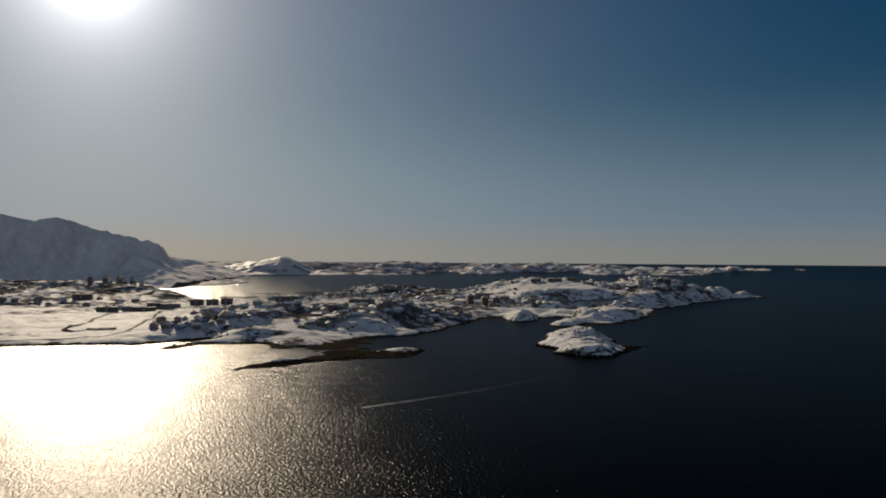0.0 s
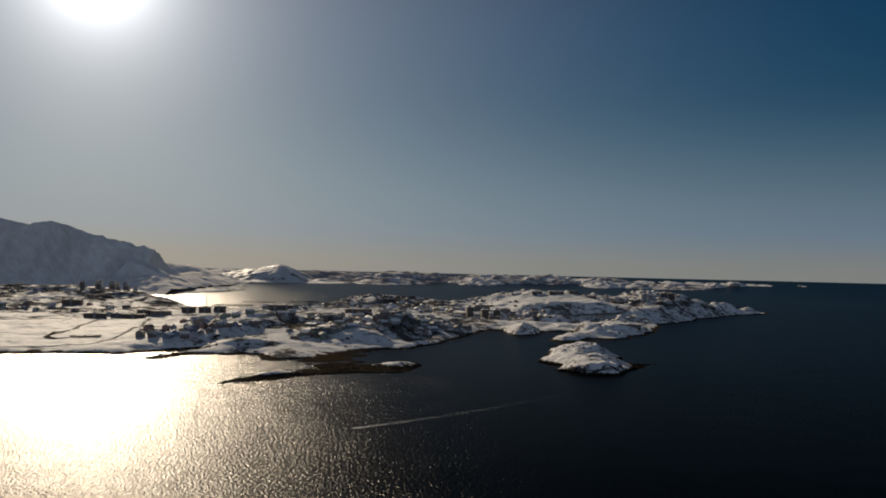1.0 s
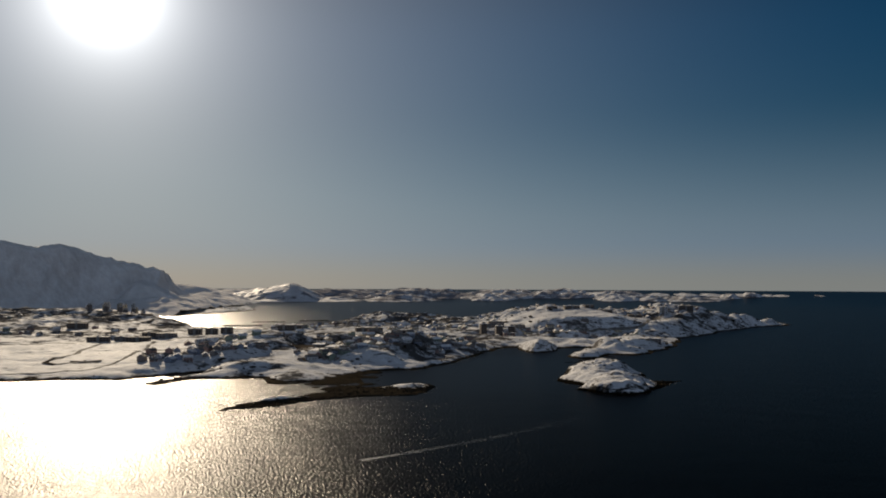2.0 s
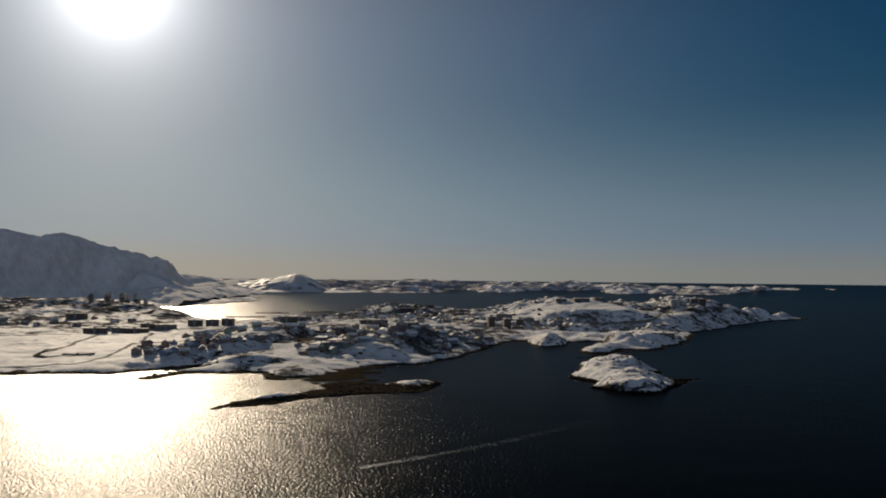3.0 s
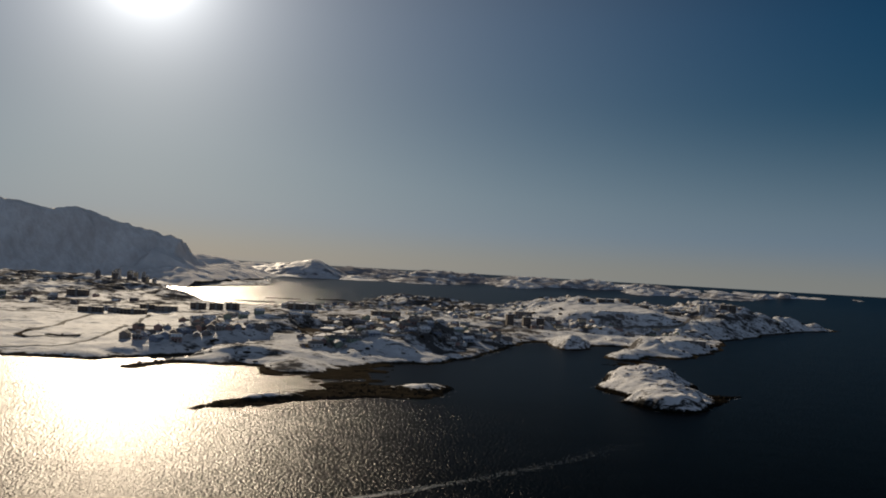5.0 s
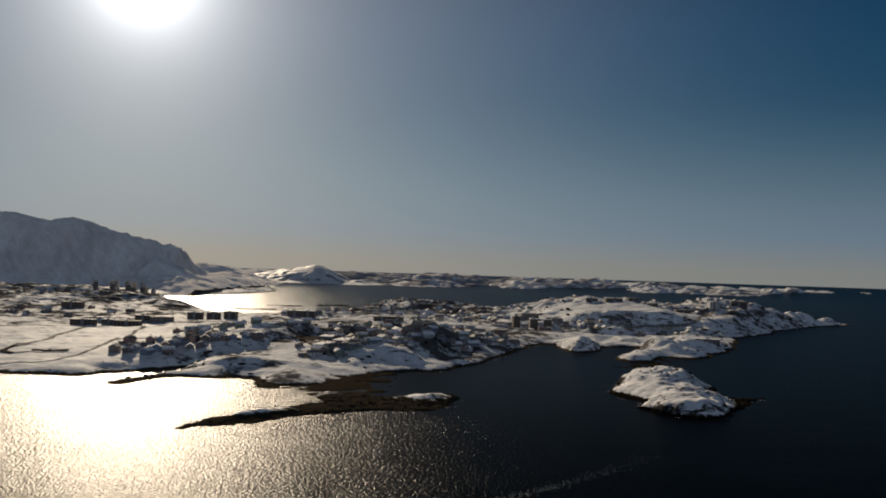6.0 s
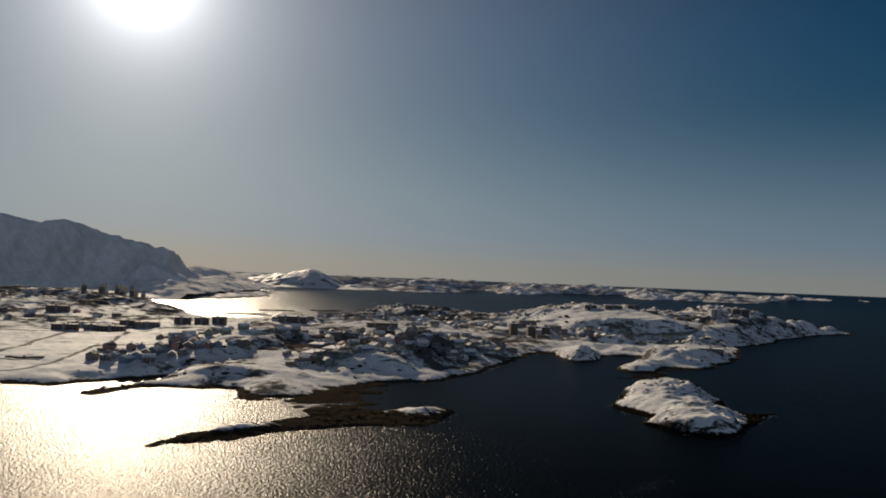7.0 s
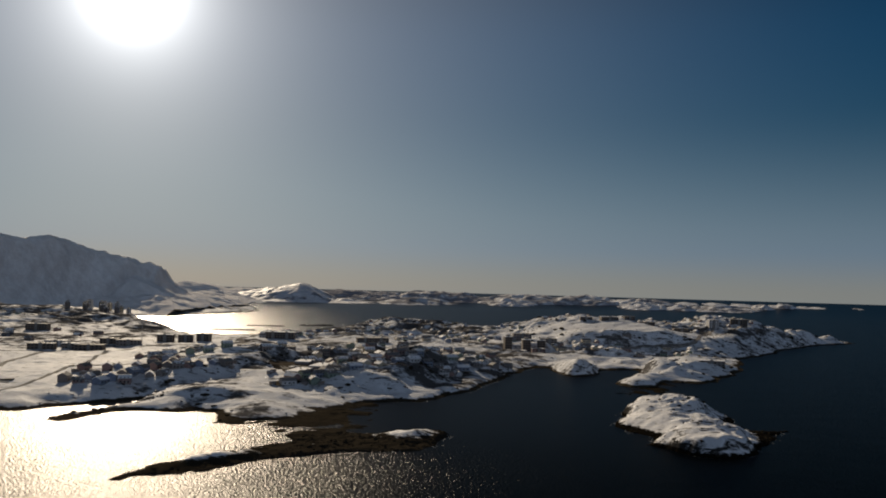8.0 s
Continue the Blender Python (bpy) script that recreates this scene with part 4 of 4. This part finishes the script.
def quarter(cx, cy, rx, ry, turn, count, gap, along, joined=None, steep=4.5):
    """Scatters houses over an oval, in rows that follow a street's direction."""
    made = 0
    for _ in range(count * 14):
        if made >= count:
            break
        a, r = rng.uniform(0, 2 * math.pi), math.sqrt(rng.random())
        u, v = rx * r * math.cos(a), ry * r * math.sin(a)
        c, s = math.cos(radians(turn)), math.sin(radians(turn))
        x, y = cx + u * c - v * s, cy + u * s + v * c
        if not free(x, y, gap) or near_road(x, y) < 6.5:
            continue
        low, mean = footing(x, y, 9.5, 8, 0)
        if low < 2.2 or mean - low > steep:
            continue
        turn_to = along + rng.choice((0, 0, 90)) + rng.uniform(-12, 12)
        if joined is None:
            add_house(rng.randrange(18), x, y, turn_to)
        else:
            joined.append((x, y, 0.7 * low + 0.3 * mean - 0.1, turn_to, rng.randrange(6)))
        TAKEN.append((x, y, gap))
        made += 1


DISTANT, SHEDS = [], []
quarter(-64, 960, 95, 17, 57, 32, 4.4, 40, steep=6.0)


def shed(label):
    thing = tagged(new("shed"), label, "shed", "sheds")
    part("wall", prism([(-2.0, -2.5), (2.0, -2.5), (2.0, 2.2), (-2.0, 2.8)], -1.6, 1.6), WALLS["brown"], thing)
    part("roof", prism([(-2.3, 2.85), (2.3, 2.18), (2.3, 2.45), (-2.3, 3.15)], -1.9, 1.9), PATCHY_ROOF, thing, "lean-to roof with patchy snow")
    shared("door", DOOR, thing, 0.3, -1.6, 0.1)
    return thing


SHED = shed("small brown timber shed between snow-covered houses")
set_down(SHED, -268, 903, 4, 3.2, 20)
TAKEN.append((-268, 903, 2.0))
for _ in range(600):
    x, y = rng.uniform(-300, -40), rng.uniform(870, 1120)
    if free(x, y, 2.6) and near_road(x, y) > 2.5 and not free(x, y, 8.0) and footing(x, y, 4, 3, 0)[0] > 4 and rng.random() < 0.5 and len(SHEDS) < 40:
        SHEDS.append(again(SHED, x, y, 4, 3.2, rng.uniform(0, 180)))
        TAKEN.append((x, y, 2.0))
# oval: centre, half widths, turn, how many houses, spacing, street direction
for oval in [(-190, 1050, 100, 60, 38, 46, 5.6, 30), (-55, 1035, 75, 75, 30, 56, 5.6, 25), (15, 1120, 40, 75, 20, 26, 5.6, 25), (-60, 1190, 95, 75, 20, 46, 6.0, 20),
             (20, 1400, 90, 70, 0, 34, 6.5, 10), (-90, 1560, 130, 70, 0, 44, 6.5, 5), (-70, 1800, 105, 160, 0, 66, 7.0, 0), (-230, 1420, 50, 60, 0, 16, 7.0, 0),
             (180, 1640, 120, 90, 0, 44, 7.0, 0), (390, 1650, 120, 70, 20, 40, 7.0, 10), (255, 1330, 70, 60, 0, 16, 7.0, 0), (165, 1320, 45, 40, 0, 12, 6.0, 10), (540, 1720, 70, 50, 30, 12, 8.0, 20),
             (-560, 1330, 140, 90, 0, 18, 8.0, 0), (-760, 1750, 150, 100, 0, 26, 9.0, 0), (-620, 1740, 100, 70, 0, 22, 8.0, 0)]:
    quarter(*oval, joined=DISTANT if oval[1] > 1500 else None)


def distant_houses(plots):
    """The far quarters, too small to pick apart, as one mesh: gabled boxes with roofs."""
    bm = bmesh.new()
    for x, y, z, turn_to, colour in plots:
        mark = len(bm.faces)
        before = set(bm.verts)
        w, d, h, top = rng.uniform(5.5, 9.0), rng.uniform(5.0, 6.2), rng.uniform(2.2, 3.8), 1.5
        prism([(-d / 2, -4), (d / 2, -4), (d / 2, h), (0, h + top), (-d / 2, h)], -w / 2, w / 2, bm)
        bm.faces.ensure_lookup_table()
        for f in bm.faces[mark:]:
            f.material_index = colour
        mark = len(bm.faces)
        k = top / (d / 2)
        prism([(-d / 2 - 0.4, h - 0.4 * k), (0, h + top + 0.05), (d / 2 + 0.4, h - 0.4 * k), (d / 2 + 0.4, h - 0.4 * k + 0.25), (0, h + top + 0.4), (-d / 2 - 0.4, h - 0.4 * k + 0.25)],
              -w / 2 - 0.4, w / 2 + 0.4, bm)
        bm.faces.ensure_lookup_table()
        for f in bm.faces[mark:]:
            f.material_index = 6
        placed = pose(x, y, z, 0, 0, turn_to)
        for v in bm.verts:
            if v not in before:
                v.co = placed @ v.co
    ob = part("far_houses", bm, WALLS["brown"])
    for name in ("dark red", "dark blue", "grey", "ochre yellow", "dark green"):
        ob.data.materials.append(WALLS[name])
    ob.data.materials.append(PATCHY_ROOF)
    return tagged(ob, "distant gabled houses crowded on the snowy slopes", "houses", kind="stuff")


distant_houses(DISTANT)


# ---- roads, laid on the ground ----
def ribbon(name, line, width, material, label, lift=0.22):
    pts = []
    for (ax, ay), (bx, by) in zip(line, line[1:]):
        n = max(2, int(math.hypot(bx - ax, by - ay) / 4))
        pts += [(ax + (bx - ax) * k / n, ay + (by - ay) * k / n) for k in range(n)]
    p = np.array(pts + [line[-1]], float)
    for _ in range(6):
        p[1:-1] = 0.25 * p[:-2] + 0.5 * p[1:-1] + 0.25 * p[2:]
    way = np.gradient(p, axis=0)
    way /= np.linalg.norm(way, axis=1)[:, None]
    side = np.stack([-way[:, 1], way[:, 0]], -1)
    wide = width / 2 * (1 + 0.25 * grain(p[:, 0], p[:, 1], 14, 7))
    bm, rows = bmesh.new(), []
    for i in range(len(p)):
        q = [p[i] + side[i] * wide[i] * u for u in (-1.0, -0.5, 0.0, 0.5, 1.0)]
        z = [ground_at(*a) for a in q]
        crown = max(z)
        top = [bm.verts.new((a[0], a[1], 0.75 * h + 0.25 * crown + lift)) for a, h in zip(q, z)]
        foot = [bm.verts.new((q[0][0], q[0][1], z[0] - 0.6)), bm.verts.new((q[-1][0], q[-1][1], z[-1] - 0.6))]
        rows.append([foot[0]] + top + [foot[1]])
    for a, b in zip(rows, rows[1:]):
        for k in range(len(a) - 1):
            bm.faces.new((a[k], a[k + 1], b[k + 1], b[k]))
    bmesh.ops.recalc_face_normals(bm, faces=bm.faces)
    return tagged(part(name, bm, material), label, "road", kind="structure")


for line, width in ROADS:
    ribbon("road", line, width, ROAD_GREY if width > 5.5 else TRACK, "ploughed grey road through the snow")
for line in ([(-366, 893), (-365, 876), (-357, 853), (-345, 848)], [(-339, 868), (-325, 866), (-310, 867)]):
    ribbon("embankment", line, 3.2, GRAVEL, "low dark stone embankment beside a snowy track", 0.9)
ribbon("yard", [(-136, 990), (-116, 950), (-104, 905)], 36.0, GRAVEL, "swept dark gravel yard beside low halls", 0.1)
ribbon("yard", [(-104, 905), (-114, 888), (-126, 880)], 13.0, GRAVEL, "swept dark gravel yard beside low halls", 0.1)


# ---- loose rock ----
def boulders(name, height, area, count, size, seed, accept, label, material):
    """Angular stones half sunk into the ground, as one heap of stuff."""
    r = np.random.RandomState(seed)
    x, y = r.uniform(area[0], area[1], count * 8), r.uniform(area[2], area[3], count * 8)
    z = height(x, y)
    slope = np.hypot(height(x + 2, y) - height(x - 2, y), height(x, y + 2) - height(x, y - 2)) / 4
    keep = np.nonzero(accept(x, y, z, slope, r.rand(len(x))))[0][:count]
    ico = bmesh.new()
    bmesh.ops.create_icosphere(ico, subdivisions=1, radius=1.0)
    base = np.array([v.co for v in ico.verts])
    tris = np.array([[v.index for v in f.verts] for f in ico.faces])
    ico.free()
    verts, faces = [], []
    for n, k in enumerate(keep):
        s = size[0] + (size[1] - size[0]) * r.rand() ** 2.5
        q = base * (1 + 0.35 * r.uniform(-1, 1, (len(base), 1))) * s * np.array([1.0 + 0.8 * r.rand(), 0.8, 0.35 + 0.25 * r.rand()])
        a = r.uniform(0, math.pi)
        q = q @ np.array([[math.cos(a), math.sin(a), 0], [-math.sin(a), math.cos(a), 0], [0, 0, 1]])
        verts.append(q + np.array([x[k], y[k], z[k] + 0.05 * s]))
        faces.append(tris + n * len(base))
    mesh = bpy.data.meshes.new(name)
    mesh.from_pydata(np.concatenate(verts).tolist(), [], np.concatenate(faces).tolist())
    mesh.materials.append(material)
    return tagged(new(name, mesh), label, "rocks", kind="stuff")


ROCK = ground_material("bare_dark_rock", 60.0, 1.0, 0.4, rock=(0.10, 0.088, 0.074))
boulders("boulders", mainland, (-480, 770, 740, 1900), 2600, (0.4, 1.7), 2, lambda x, y, z, s, q: (z > 1.5) & (s > 0.22) & (q < 0.25 + s), "dark boulders and rock knobs through the snow", ROCK)
boulders("outcrops", mainland, (90, 770, 1040, 1880), 420, (1.2, 4.2), 8, lambda x, y, z, s, q: (z > 2.5) & (s > 0.24) & (q < 0.2 + s) & ((y > 1230) | (x > 225)), "dark rock outcrops standing through the headland's snow", ROCK)
boulders("outcrops", mainland, (-260, 80, 770, 1200), 260, (1.0, 3.0), 9, lambda x, y, z, s, q: (z > 2.5) & (s > 0.26) & (q < 0.2 + s), "dark rock outcrops on the snowy slope above the shore", ROCK)
boulders("outcrops", island, (98, 212, 690, 900), 70, (0.6, 1.9), 10, lambda x, y, z, s, q: (z > 3.0) & (x > 132) & (s > 0.2), "dark rock ledges through the islet's snow", ROCK)
boulders("shore_rocks", mainland, (-420, 770, 740, 1900), 1800, (0.5, 2.0), 3, lambda x, y, z, s, q: (z > -0.3) & (z < 1.8), "dark wet rocks along the waterline", ROCK)
boulders("islet_rocks", island, (98, 212, 690, 900), 420, (0.3, 1.3), 5, lambda x, y, z, s, q: (z > -0.3) & (z < 2.0), "dark wet rocks round the islet", ROCK)
boulders("reef_rocks", reef, (-145, 8, 600, 752), 500, (0.3, 1.2), 6, lambda x, y, z, s, q: (z > -0.2) & (z < 2.2), "weed-covered rocks on the reef", ROCK)


# ---- foam ----
def foam(name, spots, seed, label):
    """Thin uneven rafts of foam just above the water."""
    r = np.random.RandomState(seed)
    bm = bmesh.new()
    for x, y, size in spots:
        n, a0 = 7, r.uniform(0, 6.28)
        ring = [(x + size * r.uniform(0.6, 1.2) * math.cos(a0 + 6.28 * k / n), y + 0.8 * size * r.uniform(0.6, 1.2) * math.sin(a0 + 6.28 * k / n)) for k in range(n)]
        low, top = [bm.verts.new((*p, 0.01)) for p in ring], [bm.verts.new((x + 0.85 * (p[0] - x), y + 0.85 * (p[1] - y), 0.07)) for p in ring]
        bm.faces.new(top)
        for k in range(n):
            bm.faces.new((low[k - 1], low[k], top[k], top[k - 1]))
    return tagged(part(name, bm, FOAM), label, "foam", kind="stuff")


spots = []
for _ in range(1250):
    k = rng.random() ** 2.2
    spread = 1.1 + 3.6 * k
    x, y = -31 + 122 * k, 458 + 127 * k - 8 * math.sin(k * 3.1)
    spots.append((x + rng.gauss(0, spread) * 0.72, y - rng.gauss(0, spread) * 0.72, rng.uniform(0.10, 0.40) * (1 - 0.65 * k)))
foam("wake", spots, 11, "fading pale wake across the dark water")
spots = []
for line in (ISLAND, REEF, COAST_MIDDLE[:13]):
    for (ax, ay), (bx, by) in zip(line, line[1:]):
        n = int(math.hypot(bx - ax, by - ay) / 1.6)
        for k in range(n):
            if float(grain(ax + (bx - ax) * k / n, ay + (by - ay) * k / n, 9, 77)) > -0.1:
                spots.append((ax + (bx - ax) * k / n + rng.gauss(0, 1.6), ay + (by - ay) * k / n + rng.gauss(0, 1.6) - 1.0, rng.uniform(0.2, 0.6)))
foam("surf", spots, 12, "thin broken surf along the rocks")


# ---- masts ----
def mast(x, y, height):
    thing = tagged(new("radio_mast"), "thin steel radio mast standing by the apartment blocks", "mast", "radio masts")
    bm = bmesh.new()
    bmesh.ops.create_cone(bm, segments=8, radius1=0.35, radius2=0.14, depth=height, cap_ends=True)
    bmesh.ops.translate(bm, verts=bm.verts, vec=(0, 0, height / 2))
    part("pole", bm, STEEL, thing)
    for k, f in enumerate((0.72, 0.86, 0.97)):
        part("antenna", box(-0.9, 0.9, -0.08, 0.08, height * f, height * f + 0.25, bevel=0.03), STEEL, thing)
    part("base", box(-0.8, 0.8, -0.8, 0.8, -1.0, 0.25, bevel=0.05), CONCRETE, thing)
    thing.matrix_basis = pose(x, y, ground_at(x, y) - 0.1)


mast(-372, 1290, 24)
mast(-325, 1330, 24)
